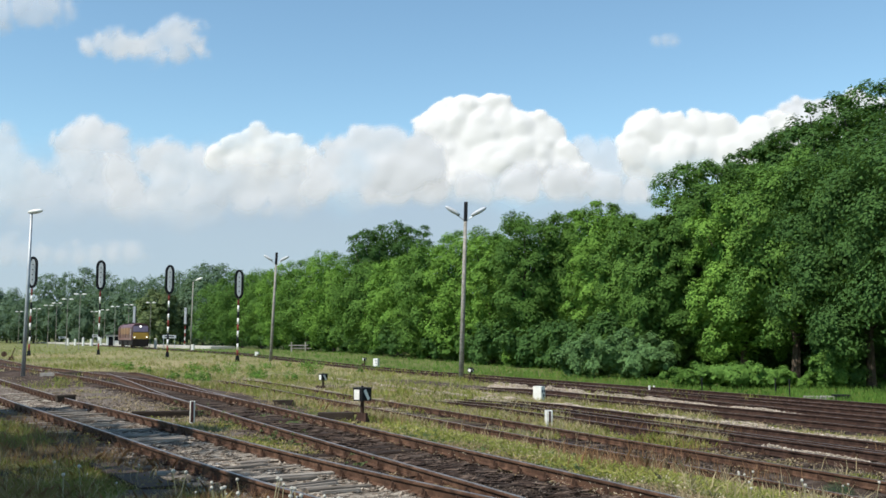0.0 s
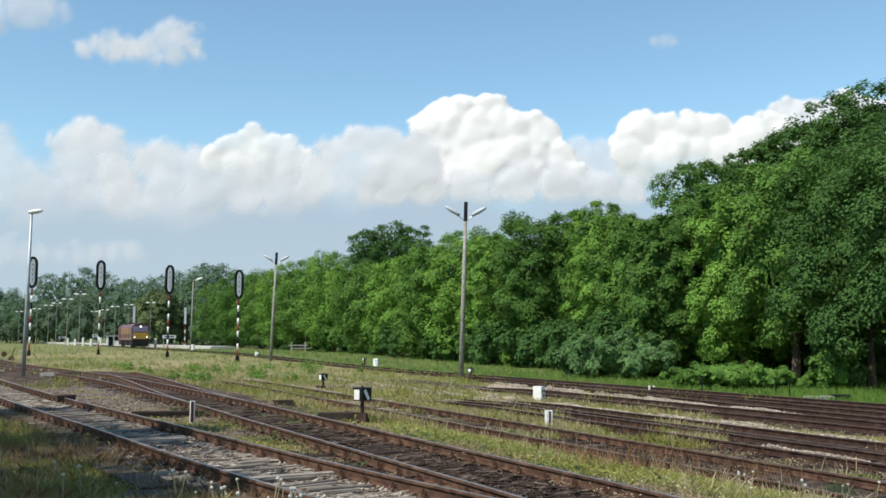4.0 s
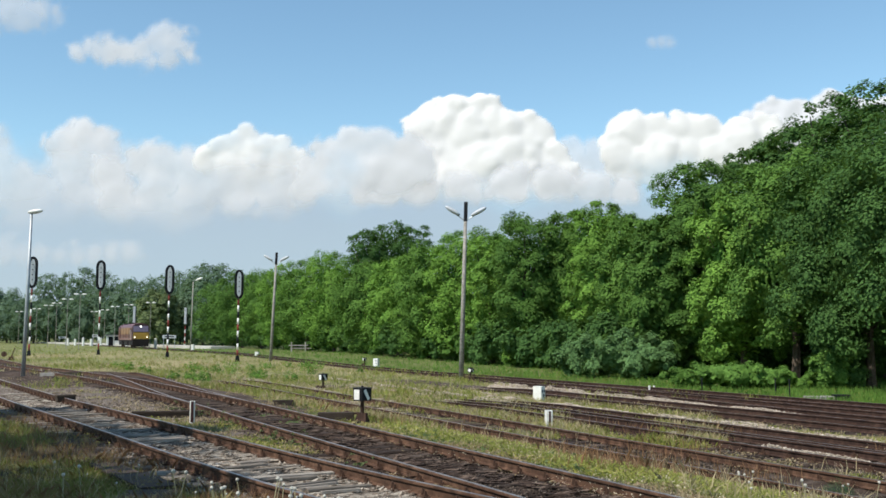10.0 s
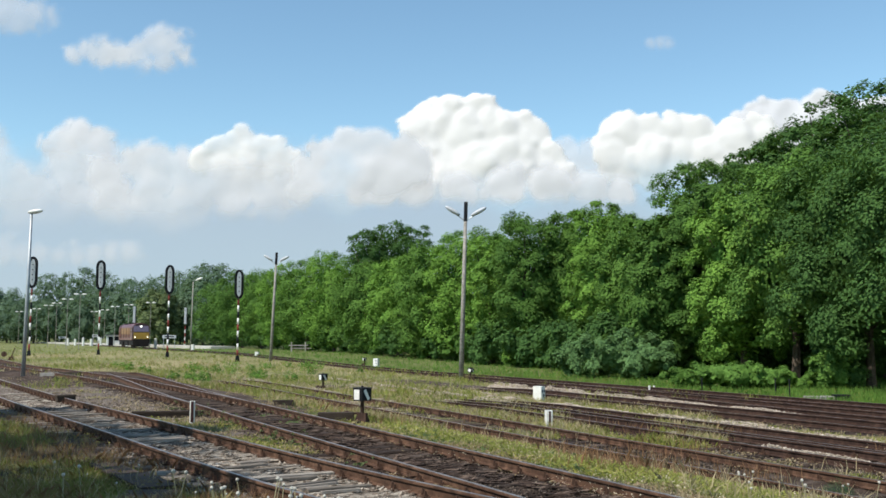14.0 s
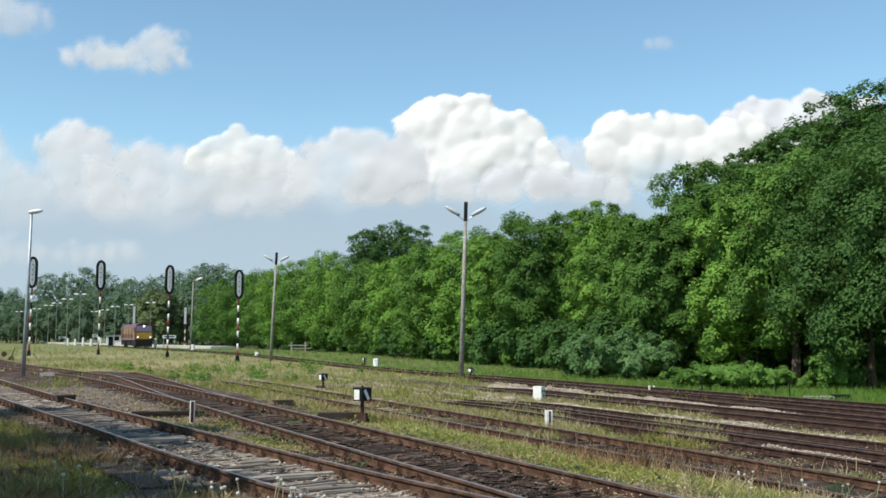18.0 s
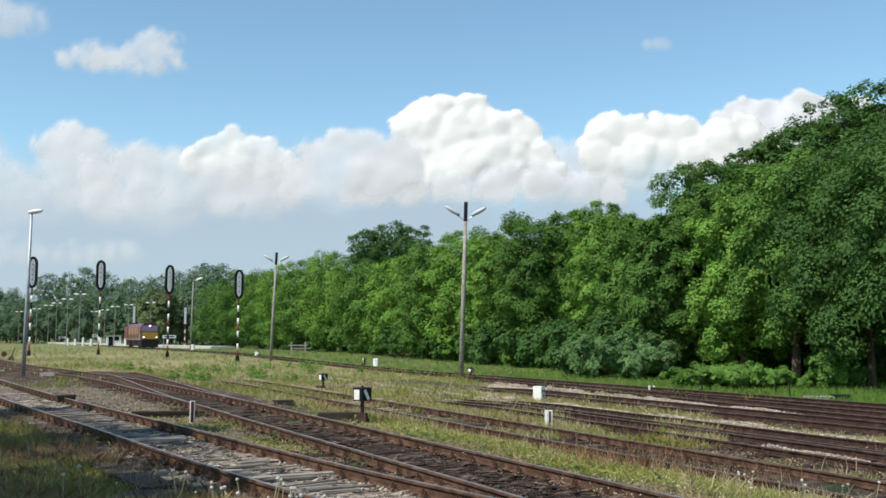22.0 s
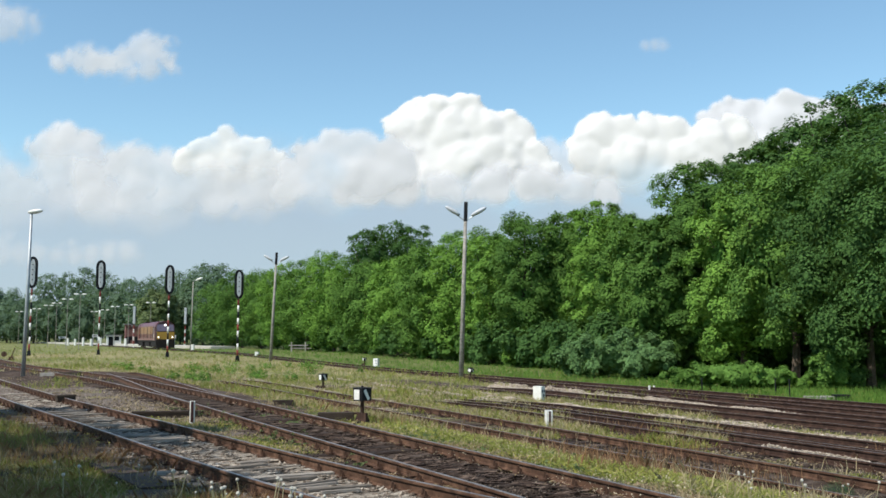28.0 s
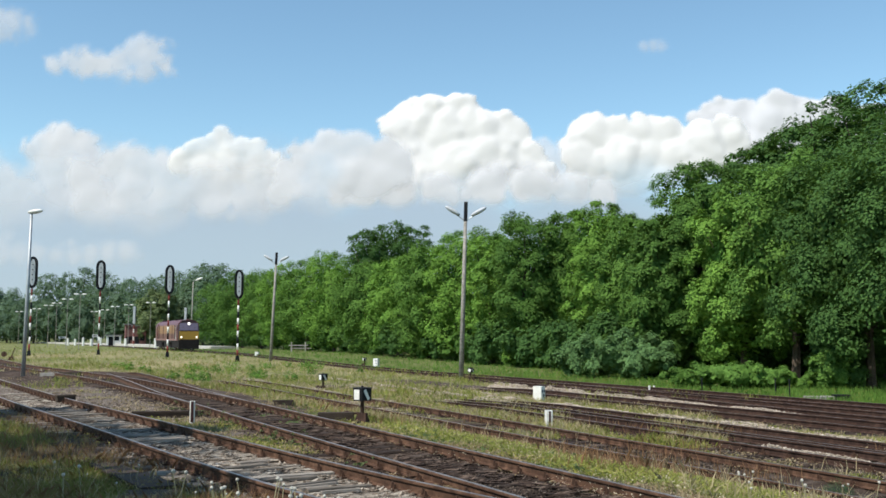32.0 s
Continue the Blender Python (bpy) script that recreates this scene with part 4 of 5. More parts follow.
# the left-hand heaps
drifting(cloud(up([(450, 256, 36), (415, 268, 34), (485, 266, 34), (515, 281, 28), (542, 283, 22), (382, 280, 26), (455, 290, 44)]), 7, 7.0, (262, 338), "white heaped cloud with a veiled foot", 0.95, None, 260, 0.7, fray=6.0), -70, -8)
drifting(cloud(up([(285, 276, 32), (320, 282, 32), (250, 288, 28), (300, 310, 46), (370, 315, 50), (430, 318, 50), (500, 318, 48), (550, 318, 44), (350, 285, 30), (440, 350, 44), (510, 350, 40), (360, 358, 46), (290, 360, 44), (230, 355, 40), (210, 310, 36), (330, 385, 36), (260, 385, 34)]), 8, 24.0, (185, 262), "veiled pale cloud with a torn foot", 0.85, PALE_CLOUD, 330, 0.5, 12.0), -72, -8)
drifting(cloud(up([(158, 228, 28), (126, 240, 28), (192, 238, 26), (160, 262, 42), (208, 260, 26), (105, 254, 22)]), 9, 16.0, (275, 370), "white heaped cloud with a veiled foot", 0.88, PALE_CLOUD, 380, 0.6, 9.0), -58, -14)
drifting(cloud(up([(140, 290, 48), (190, 300, 46), (220, 330, 40), (90, 340, 46), (150, 350, 48), (200, 370, 44), (40, 330, 50), (0, 320, 56), (-60, 300, 60), (-10, 262, 40), (60, 375, 44), (120, 385, 40)]), 10, 34.0, (178, 262), "veiled pale cloud with a torn foot", 0.68, PALE_CLOUD, 420, 0.4, 16.0), -50, -10)
# wisps
drifting(cloud(up([(292, 52, 30), (320, 58, 24), (258, 68, 26), (232, 74, 24), (206, 72, 22), (180, 70, 20), (158, 66, 17), (300, 84, 24), (272, 90, 20), (338, 78, 13), (140, 78, 14)]), 11, 26.0, None, "thin torn wisp of white cloud", 0.8, PALE_CLOUD, 0, 0.5, 15.0), -60, -34)
drifting(cloud(up([(70, 0, 26), (20, -6, 32), (-30, 10, 40), (104, 6, 16), (45, -4, 30)]), 12, 26.0, None, "thin torn wisp of white cloud", 0.6, PALE_CLOUD, 0, 0.5, 14.0), -72, -30)
drifting(cloud(up([(1185, 60, 9), (1168, 62, 8), (1200, 61, 8)]), 13, 14.0, None, "thin torn wisp of white cloud", 0.35, PALE_CLOUD, 0, 0.5, 5.0, (3, 2)), -22, -10)
drifting(cloud(up([(200, 450, 16), (232, 446, 16), (168, 452, 16), (136, 455, 15), (104, 455, 15), (72, 452, 16), (40, 450, 18), (8, 448, 22)]), 14, 24.0, None, "faint low cloud near the horizon", 0.5, PALE_CLOUD, 460, 0.4, 9.0), -10, 0)
# haze painted as a glowing sheet behind the clouds
drifting(cloud(up([(-150, 610, 400), (150, 610, 400), (450, 610, 400), (750, 610, 390), (1050, 610, 380), (1350, 610, 360)]), 15, 150.0, None, "glowing see-through sheet that paints pale haze over the horizon", 0.9, HAZE, 600, 0.1, 4.0, ()), -10, 0)


# ---------------------------------------------------------------- a bird that crosses the sky
def bird():
    t = thing("bird", "small dark bird in flight with spread wings", "bird", pose(0, 0, 0))
    feather = worn("dark_feathers", (0.06, 0.055, 0.05), (0.03, 0.028, 0.026), 9.0, 0.8)
    part("body", Shape().ball((0, 0, 0), (0.17, 0.06, 0.055), 10, 6), feather, t)
    part("head", Shape().ball((-0.18, 0, 0.03), 0.042, 8, 6), feather, t)
    part("tail", Shape().box((0.22, 0, 0.0), (0.14, 0.07, 0.012), taper=0.8), feather, t)
    for s in (-1, 1):
        part("wing", Shape().add([(-0.08, s * 0.03, 0.02), (0.06, s * 0.03, 0.02), (0.05, s * 0.17, 0.09), (0.09, s * 0.33, 0.05), (-0.04, s * 0.18, 0.10), (-0.08, s * 0.03, 0.03), (0.06, s * 0.03, 0.03), (0.05, s * 0.17, 0.10), (-0.04, s * 0.18, 0.11)],
                                  [(0, 1, 2, 4), (4, 2, 3), (5, 8, 7, 6), (8, 3, 7)]), feather, t)
    return t


BIRD = bird()


def motions():
    for ob, dx, dz in CLOUDS:
        walk(ob, [(0, pose(0, 0, 0)), (16, pose(dx / 2, 0, dz / 2)), (32, pose(dx, 0, dz))])
    rows = [(0, 159.2), (9, 159.0), (13, 158.8), (14.5, 158.5), (16.5, 157.3), (17.5, 156.6), (19, 155.2), (20, 153.8), (22, 151.3), (23.5, 149.2), (24.5, 147.4), (25.5, 145.4), (27.5, 141.5), (28.5, 138.3), (29.5, 135.0), (30.5, 131.4), (31.2, 128.7), (32, 125.6)]
    walk(LOCO, [(t, loco_pose(y)) for t, y in rows])
    # the wheels roll with the locomotive
    gone = [(159.2 - y) * 1.104 for t, y in rows]
    turns = [80.0 * i for i in range(int(gone[-1] / 0.55 * 57.3 / 80) + 1)]
    times = [0.0] + [float(np.interp(a / 57.3 * 0.55, gone, [t for t, y in rows])) for a in turns[1:]] + [32.0]
    turns.append(gone[-1] / 0.55 * 57.3)
    for w, at in WHEELS:
        walk(w, [(t, pose(*at, a, 0, 0)) for t, a in zip(times, turns)])
    # perched in a crown, then off to the left and away
    d = 110.0
    flight = [(0, 655, 445), (22.4, 655, 445), (22.8, 622, 436), (23.0, 595, 434), (23.4, 520, 412), (24.0, 404, 380), (24.4, 317, 369), (24.6, 268, 369), (25.0, 171, 375), (25.8, -25, 380), (27.5, -420, 380), (32, -430, 390)]
    walk(BIRD, [(t, pose((u - 784) / 1681 * d, d, 1.85 + (597 - v) / 1681 * d)) for t, u, v in flight])
    for ob, amp, ph, per in SWAYING:
        rows = []
        for i in range(37):
            t = 32 * i / 36
            g = 0.55 + 0.45 * math.sin(0.37 * t + 1.0)
            rows.append((t, pose(0, 0, 0, amp * 0.5 * g * math.sin(6.283 * t / (per * 1.31) + ph * 2), amp * g * math.sin(6.283 * t / per + ph), 0)))
        walk(ob, rows)


# ---------------------------------------------------------------- trees out of sight that shade the near ground
for i, (x, y, h, r) in enumerate([(-12.2, 9.6, 12.0, 3.7), (-10.9, 14.3, 10.0, 1.5), (-15.5, 13.5, 12.0, 3.8), (-9.4, 3.0, 11.0, 3.0), (-10.3, 7.0, 11.5, 2.4), (-17.6, 17.6, 11.0, 3.0), (-9.5, 6.9, 11.0, 1.6), (-15.6, 19.8, 10.0, 1.5)]):
    build_tree(x, y, h, r, 401 + i, 3.0, 0.17, 20, 2500, 0, "trees beside the near track", "leafy tree standing beside the near track")


# ---------------------------------------------------------------- grass, weeds and stones
def blade_material(name, low, high):
    return leafy(name, low, high, 0.4, 0.85, 0.12, 0.05)


def blades(x, y, h, lean, width, rnd):
    """Thin bent triangles standing at x, y."""
    n = len(x)
    z = height(x, y)
    a = rnd.uniform(0, 6.28, n)
    bx, by = np.cos(a) * width, np.sin(a) * width
    t = rnd.uniform(0, 6.28, n)
    lx, ly = np.cos(t) * lean * h, np.sin(t) * lean * h
    base0 = np.c_[x - bx, y - by, z - 0.01]
    base1 = np.c_[x + bx, y + by, z - 0.01]
    tip = np.c_[x + lx, y + ly, z + h]
    mid0 = np.c_[x - bx * 0.8 + lx * 0.35, y - by * 0.8 + ly * 0.35, z + h * 0.6]
    mid1 = np.c_[x + bx * 0.8 + lx * 0.35, y + by * 0.8 + ly * 0.35, z + h * 0.6]
    return np.stack([base0, base1, mid1, tip, mid0], 1)


def scatter(n, y0, y1, rnd, x_lo=-0.52, x_hi=0.52):
    """Places within the camera's sector, denser near."""
    y = 1 / rnd.uniform(1 / y1, 1 / y0, n)
    return rnd.uniform(x_lo, x_hi, n) * y, y


def tufted(x, y, k, spread, rnd):
    return (np.repeat(x, k) + rnd.normal(0, spread, len(x) * k), np.repeat(y, k) + rnd.normal(0, spread, len(x) * k))


def sow(name, label, n, k, y0, y1, keep, tall, lean, width, mat, seed, spread=0.06):
    rnd = np.random.RandomState(seed)
    x, y = scatter(n, y0, y1, rnd)
    d = near_track(x, y)
    g, dry, pale = cover(x, y, d)
    ok = keep(x, y, d, g, dry, rnd.uniform(0, 1, n))
    x, y = tufted(x[ok], y[ok], k, spread, rnd)
    h = rnd.uniform(tall[0], tall[1], len(x))
    ob = new(name, quads(name, blades(x, y, h, rnd.uniform(*lean, len(x)), width * (0.6 + 0.8 * rnd.uniform(0, 1, len(x))) * (1 + y / 40), rnd), mat, 5))
    return tagged(ob, label, "grass", "", "stuff")


def perp(x, y):
    return 0.89 * x + 0.45 * y


GREEN = blade_material("fresh_grass", (0.14, 0.165, 0.038), (0.355, 0.375, 0.105))
STRAW = blade_material("dry_grass", (0.29, 0.235, 0.12), (0.63, 0.52, 0.335))
MEADOW = blade_material("tall_meadow_grass", (0.068, 0.142, 0.026), (0.18, 0.32, 0.065))
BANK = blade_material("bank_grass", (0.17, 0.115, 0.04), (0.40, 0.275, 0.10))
RUSSET = blade_material("russet_dead_stalks", (0.15, 0.085, 0.05), (0.36, 0.21, 0.12))
sow("short_grass", "short green grass between the tracks", 60000, 6, 9.5, 70, lambda x, y, d, g, dry, u: (u < np.clip(g * 1.5 - 0.55, 0, 1)) & (d > 0.6), (0.02, 0.085), (0.3, 1.1), 0.0045, GREEN, 1)
sow("short_grass", "short yellowing grass between the tracks", 40000, 4, 9.5, 90, lambda x, y, d, g, dry, u: (u < np.clip(g * 1.5 - 0.5, 0, 1) * dry) & (d > 0.6), (0.03, 0.11), (0.3, 1.1), 0.0045, STRAW, 2)
sow("dry_stalks", "tall dry straw-coloured grass stalks", 3000, 3, 10, 60, lambda x, y, d, g, dry, u: (perp(x, y) > 7.5) & (perp(x, y) < 16) & (u < g * 0.9 * (patch(x, y, 1.3, 21) > 0.55)), (0.12, 0.36), (0.1, 0.7), 0.0035, STRAW, 3, 0.10)
sow("dry_stalks", "pale drooping stalks beside the siding", 9000, 3, 10, 16, lambda x, y, d, g, dry, u: (x > 0.22 * y) & (x < 0.46 * y) & (d > 0.5) & (patch(x, y, 2.2, 27) > 0.66) & (u < 0.12), (0.06, 0.26), (0.3, 1.2), 0.0065, STRAW, 9, 0.06)
sow("meadow_grass", "bright green grass before the wood", 24000, 4, 28, 150, lambda x, y, d, g, dry, u: (perp(x, y) + 0.035 * np.clip(y - 50, 0, 90) > 27.0) & (perp(x, y) < 60), (0.10, 0.30), (0.1, 0.6), 0.006, MEADOW, 4, 0.15)
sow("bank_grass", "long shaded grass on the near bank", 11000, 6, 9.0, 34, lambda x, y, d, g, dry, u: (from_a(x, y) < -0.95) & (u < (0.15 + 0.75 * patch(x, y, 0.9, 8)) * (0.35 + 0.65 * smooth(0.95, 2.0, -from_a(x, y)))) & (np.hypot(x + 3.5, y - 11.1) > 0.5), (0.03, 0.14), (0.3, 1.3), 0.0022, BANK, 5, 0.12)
sow("bank_straw", "dry stalks in the shaded grass of the bank", 1100, 3, 9.0, 30, lambda x, y, d, g, dry, u: (from_a(x, y) < -1.25) & (np.hypot(x + 3.5, y - 11.1) > 0.5), (0.08, 0.30), (0.2, 0.9), 0.0022, STRAW, 6, 0.10)
sow("field_grass", "dry pale grass of the open field", 16000, 5, 40, 190, lambda x, y, d, g, dry, u: (perp(x, y) < 27) & (u < g * dry * 0.8), (0.06, 0.22), (0.2, 0.9), 0.0055, STRAW, 7, 0.15)
sow("field_grass", "green tufts in the open field", 20000, 5, 34, 190, lambda x, y, d, g, dry, u: (perp(x, y) < 27) & (u < g * patch(x, y, 0.5, 23)), (0.08, 0.30), (0.2, 0.9), 0.0065, GREEN, 8, 0.15)


def overgrown(x, y, lo=0.0):
    """Where the sidings between the second track and the wood lie in grass."""
    p = perp(x, y)
    clear = (np.abs(offset("D", x, y)) > 1.05) | (y > 40) | (patch(x, y, 1.6, 37) > 0.72)
    return clear & (x < 0.29 * y) & (p > 8.3) & (p < 20) & (y > 15) & (y < 56) & (patch(x, y, 0.9, 33) * smooth(13, 29, y) > lo)


sow("siding_grass", "yellowing grass grown over the old sidings", 34000, 5, 15, 58, lambda x, y, d, g, dry, u: overgrown(x, y, 0.30) & (u < 0.75), (0.05, 0.19), (0.2, 1.0), 0.005, GREEN, 12, 0.12)
sow("siding_grass", "dry straw grown over the old sidings", 34000, 4, 15, 58, lambda x, y, d, g, dry, u: overgrown(x, y, 0.36) & (u < 0.75), (0.06, 0.24), (0.2, 1.0), 0.005, STRAW, 13, 0.12)
sow("dead_stalks", "russet dead stalks between the sidings", 5000, 3, 11, 40, lambda x, y, d, g, dry, u: (perp(x, y) > 8.0) & (perp(x, y) < 17) & (patch(x, y, 1.1, 35) > 0.62), (0.08, 0.36), (0.1, 0.7), 0.004, RUSSET, 14, 0.10)
sow("dead_stalks", "russet dead stalks on the shaded bank", 9000, 5, 9.0, 30, lambda x, y, d, g, dry, u: (from_a(x, y) < -0.92) & (patch(x, y, 0.8, 36) > 0.3) & (np.hypot(x + 3.5, y - 11.1) > 0.5), (0.04, 0.22), (0.2, 1.2), 0.0022, RUSSET, 15, 0.12)


def low_leaves(name, label, n, k, y0, y1, keep, tall, size, mat, seed, spread, grain=None, slim=0.5):
    """Small flat pieces close to the ground: leaves of creeping weeds, or splinters that lie along grain."""
    rnd = np.random.RandomState(seed)
    x, y = scatter(n, y0, y1, rnd)
    d = near_track(x, y)
    g, dry, pale = cover(x, y, d)
    ok = keep(x, y, d, g, rnd.uniform(0, 1, n))
    x, y = tufted(x[ok], y[ok], k, spread, rnd)
    m = len(x)
    c = np.c_[x, y, height(x, y) + tall * rnd.uniform(0, 1, m) ** 1.5 + 0.01]
    a = rnd.normal(0, 1, (m, 3)) * np.array([1, 1, 0.5])
    if grain:
        a = a * np.array([0.3, 0.3, 0.16]) + np.array([*grain, 0.0])
    a /= np.linalg.norm(a, axis=1)[:, None]
    b = np.cross(a, rnd.normal(0, 0.35, (m, 3)) + np.array([0, 0, 1.0]))
    s = (size * rnd.uniform(0.5, 1.4, m) * (1 + y / 60))[:, None]
    ob = new(name, quads(name, np.stack([c - a * s, c + b * s * slim, c + a * s, c - b * s * slim], 1), mat))
    return tagged(ob, label, "weeds", "", "stuff")


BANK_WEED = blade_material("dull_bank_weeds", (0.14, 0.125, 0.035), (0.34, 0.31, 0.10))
MOSS = blade_material("yellow_green_weeds", (0.19, 0.195, 0.04), (0.50, 0.475, 0.13))
low_leaves("creeping_weeds", "low yellow-green weeds between the tracks", 30000, 9, 9.5, 60, lambda x, y, d, g, u: (u < np.clip(g * 1.5 - 0.5, 0, 1)) & (d > 0.75) & (from_a(x, y) > 0.9) & (patch(x, y, 1.7, 41) > 0.5), 0.06, 0.018, MOSS, 21, 0.09)
low_leaves("creeping_weeds", "low fresh green weeds between the tracks", 26000, 10, 9.5, 75, lambda x, y, d, g, u: (u < np.clip(g * 1.6 - 0.5, 0, 1)) & (d > 0.75) & (from_a(x, y) > 0.9) & (patch(x, y, 1.3, 42) > 0.55), 0.10, 0.017, GREEN, 22, 0.10)
low_leaves("creeping_weeds", "low weeds spread over the old sidings", 22000, 8, 15, 58, lambda x, y, d, g, u: overgrown(x, y, 0.28), 0.09, 0.017, MOSS, 23, 0.14)
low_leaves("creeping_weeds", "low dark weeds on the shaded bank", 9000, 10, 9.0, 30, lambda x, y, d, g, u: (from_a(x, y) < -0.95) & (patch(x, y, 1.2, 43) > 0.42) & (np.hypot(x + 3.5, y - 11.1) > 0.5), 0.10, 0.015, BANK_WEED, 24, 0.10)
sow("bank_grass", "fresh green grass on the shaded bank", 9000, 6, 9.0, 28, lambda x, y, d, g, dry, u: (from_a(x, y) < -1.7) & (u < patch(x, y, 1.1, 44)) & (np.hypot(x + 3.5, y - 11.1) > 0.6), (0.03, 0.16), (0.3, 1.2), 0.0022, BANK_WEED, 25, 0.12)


THATCH = blade_material("dead_thatch", (0.13, 0.095, 0.055), (0.42, 0.33, 0.21))
CREAM = blade_material("bleached_dead_leaves", (0.42, 0.36, 0.25), (0.72, 0.65, 0.50))
low_leaves("dead_thatch", "brown dead thatch among the grass", 26000, 7, 9.5, 45, lambda x, y, d, g, u: (d > 0.8) & (from_a(x, y) > 1.0) & (perp(x, y) < 20) & (patch(x, y, 2.0, 45) > 0.45), 0.05, 0.022, THATCH, 26, 0.10)
low_leaves("dead_leaves", "bleached curled dead leaves in the grass", 6500, 3, 9.5, 40, lambda x, y, d, g, u: (d > 0.55) & (from_a(x, y) > 1.0) & (perp(x, y) > 6.5) & (perp(x, y) < 18) & (patch(x, y, 1.5, 46) > 0.5), 0.14, 0.013, CREAM, 27, 0.06)


def stones(name, label, n, keep, size, seed, mat, y1=45, places=None, heap=0.0):
    """Small broken stones, eight faces each."""
    rnd = np.random.RandomState(seed)
    x, y = places if places else scatter(n, 9.0, y1, rnd)
    if keep:
        ok = keep(x, y)
        x, y = x[ok], y[ok]
    n = len(x)
    z = height(x, y)
    r = size * rnd.uniform(0.5, 1.5, n)
    oct_ = np.array([(1, 0, 0), (0, 1, 0), (-1, 0, 0), (0, -1, 0), (0, 0, 0.75), (0, 0, -0.6)], float)
    a = rnd.uniform(0, 6.28, n)
    v = oct_[None] * rnd.uniform(0.6, 1.3, (n, 6, 3)) + rnd.normal(0, 0.16, (n, 6, 3))
    c, s = np.cos(a)[:, None], np.sin(a)[:, None]
    v = np.stack([v[..., 0] * c - v[..., 1] * s, v[..., 0] * s + v[..., 1] * c, v[..., 2]], -1) * r[:, None, None]
    v += np.stack([x, y, z + r * 0.25 + heap * (rnd.uniform(0, 1, n) if np.isscalar(heap) else 1.0)], -1)[:, None]
    f = np.array([(0, 1, 4), (1, 2, 4), (2, 3, 4), (3, 0, 4), (1, 0, 5), (2, 1, 5), (3, 2, 5), (0, 3, 5)])
    faces = (f[None] + (np.arange(n) * 6)[:, None, None]).reshape(-1, 3)
    me = bpy.data.meshes.new(name)
    me.vertices.add(n * 6)
    me.vertices.foreach_set("co", v.astype(np.float32).ravel())
    me.loops.add(faces.size)
    me.loops.foreach_set("vertex_index", faces.astype(np.int32).ravel())
    me.polygons.add(len(faces))
    me.polygons.foreach_set("loop_start", np.arange(0, faces.size, 3, dtype=np.int32))
    me.materials.append(mat)
    me.update()
    return tagged(new(name, me), label, "stones", "", "stuff")


def stone_mat(name, a, b, c):
    k = Mat(name, 0.95, 0, 0.15)
    k.color(k.ramp(k.island(), [(0.0, a), (0.6, b), (1.0, c)]))
    return k.m


BALLAST = stone_mat("ballast_stone", (0.06, 0.046, 0.036), (0.19, 0.150, 0.118), (0.39, 0.33, 0.27))
OILY = stone_mat("oily_stone", (0.015, 0.011, 0.009), (0.042, 0.031, 0.024), (0.15, 0.118, 0.095))
PALE = stone_mat("pale_limestone", (0.26, 0.21, 0.165), (0.46, 0.385, 0.31), (0.62, 0.54, 0.45))
stones("ballast", "grey broken ballast stones along the near track", 60000, lambda x, y: (from_a(x, y) > np.where(y > 16, -0.95, -1.15)) & (from_a(x, y) < 3.4) & ((from_a(x, y) < 1.0) | (y > 21)) & (offset("B", x, y) < -1.0) & (np.abs(np.abs(from_a(x, y)) - 0.75) > 0.09), 0.030, 1, BALLAST)
stones("ballast", "dark oily ballast stones under the second track", 40000, lambda x, y: np.abs(offset("B", x, y)) < 1.2, 0.017, 2, OILY, heap=0.008)
stones("ballast", "dark dusty stones along the sidings", 40000, lambda x, y: (perp(x, y) > 8) & (near_track(x, y) < 1.4) & (patch(x, y, 0.8, 31) > np.where(y < 29, 0.15, 0.45)), 0.03, 3, OILY, 60)


CHIPS = stone_mat("grey_wood_splinters", (0.12, 0.098, 0.078), (0.29, 0.25, 0.205), (0.50, 0.45, 0.385))
DARK_CHIPS = stone_mat("dark_wood_splinters", (0.018, 0.012, 0.010), (0.055, 0.037, 0.029), (0.17, 0.125, 0.10))
low_leaves("wood_splinters", "grey splinters of old planks between the rails", 36000, 2, 9.5, 30, lambda x, y, d, g, u: (np.abs(from_a(x, y)) < 0.62) & (patch(x, y, 1.6, 47) > 0.3), 0.02, 0.10, CHIPS, 28, 0.05, (0.84, 0.54), 0.13)
low_leaves("wood_splinters", "dark splinters and litter between the rails", 20000, 2, 9.5, 30, lambda x, y, d, g, u: (np.abs(offset("B", x, y)) < 0.7) & (patch(x, y, 1.6, 48) > 0.35), 0.02, 0.11, DARK_CHIPS, 29, 0.05, (0.9, 0.45), 0.12)


def spoil(key, lo, hi, y0, y1, n, seed, gaps, size=0.028, heap=0.2):
    """A thin line of pale stones beside one track."""
    rnd = np.random.RandomState(seed)
    q, d = LINES[key]
    i = np.where((q[:, 1] > y0) & (q[:, 1] < y1))[0]
    i = rnd.choice(i, n)
    t, o = rnd.uniform(-0.25, 0.25, n), rnd.uniform(lo, hi, n) + rnd.normal(0, 0.05, n)
    x, y = q[i, 0] + d[i, 0] * t + d[i, 1] * o, q[i, 1] + d[i, 1] * t - d[i, 0] * o
    ok = patch(x, y, 1.0, seed + 40) > gaps
    ridge = heap * np.clip(1 - np.abs(2 * (o - lo) / (hi - lo) - 1), 0, 1) ** 0.6 * (0.6 + 0.4 * patch(x, y, 2.5, seed + 60))
    stones("pale_stones", "thin line of pale limestone spoil beside a siding", 0, None, size, seed, PALE, 60, (x[ok], y[ok]), (ridge * rnd.uniform(0.55, 1.0, n))[ok])


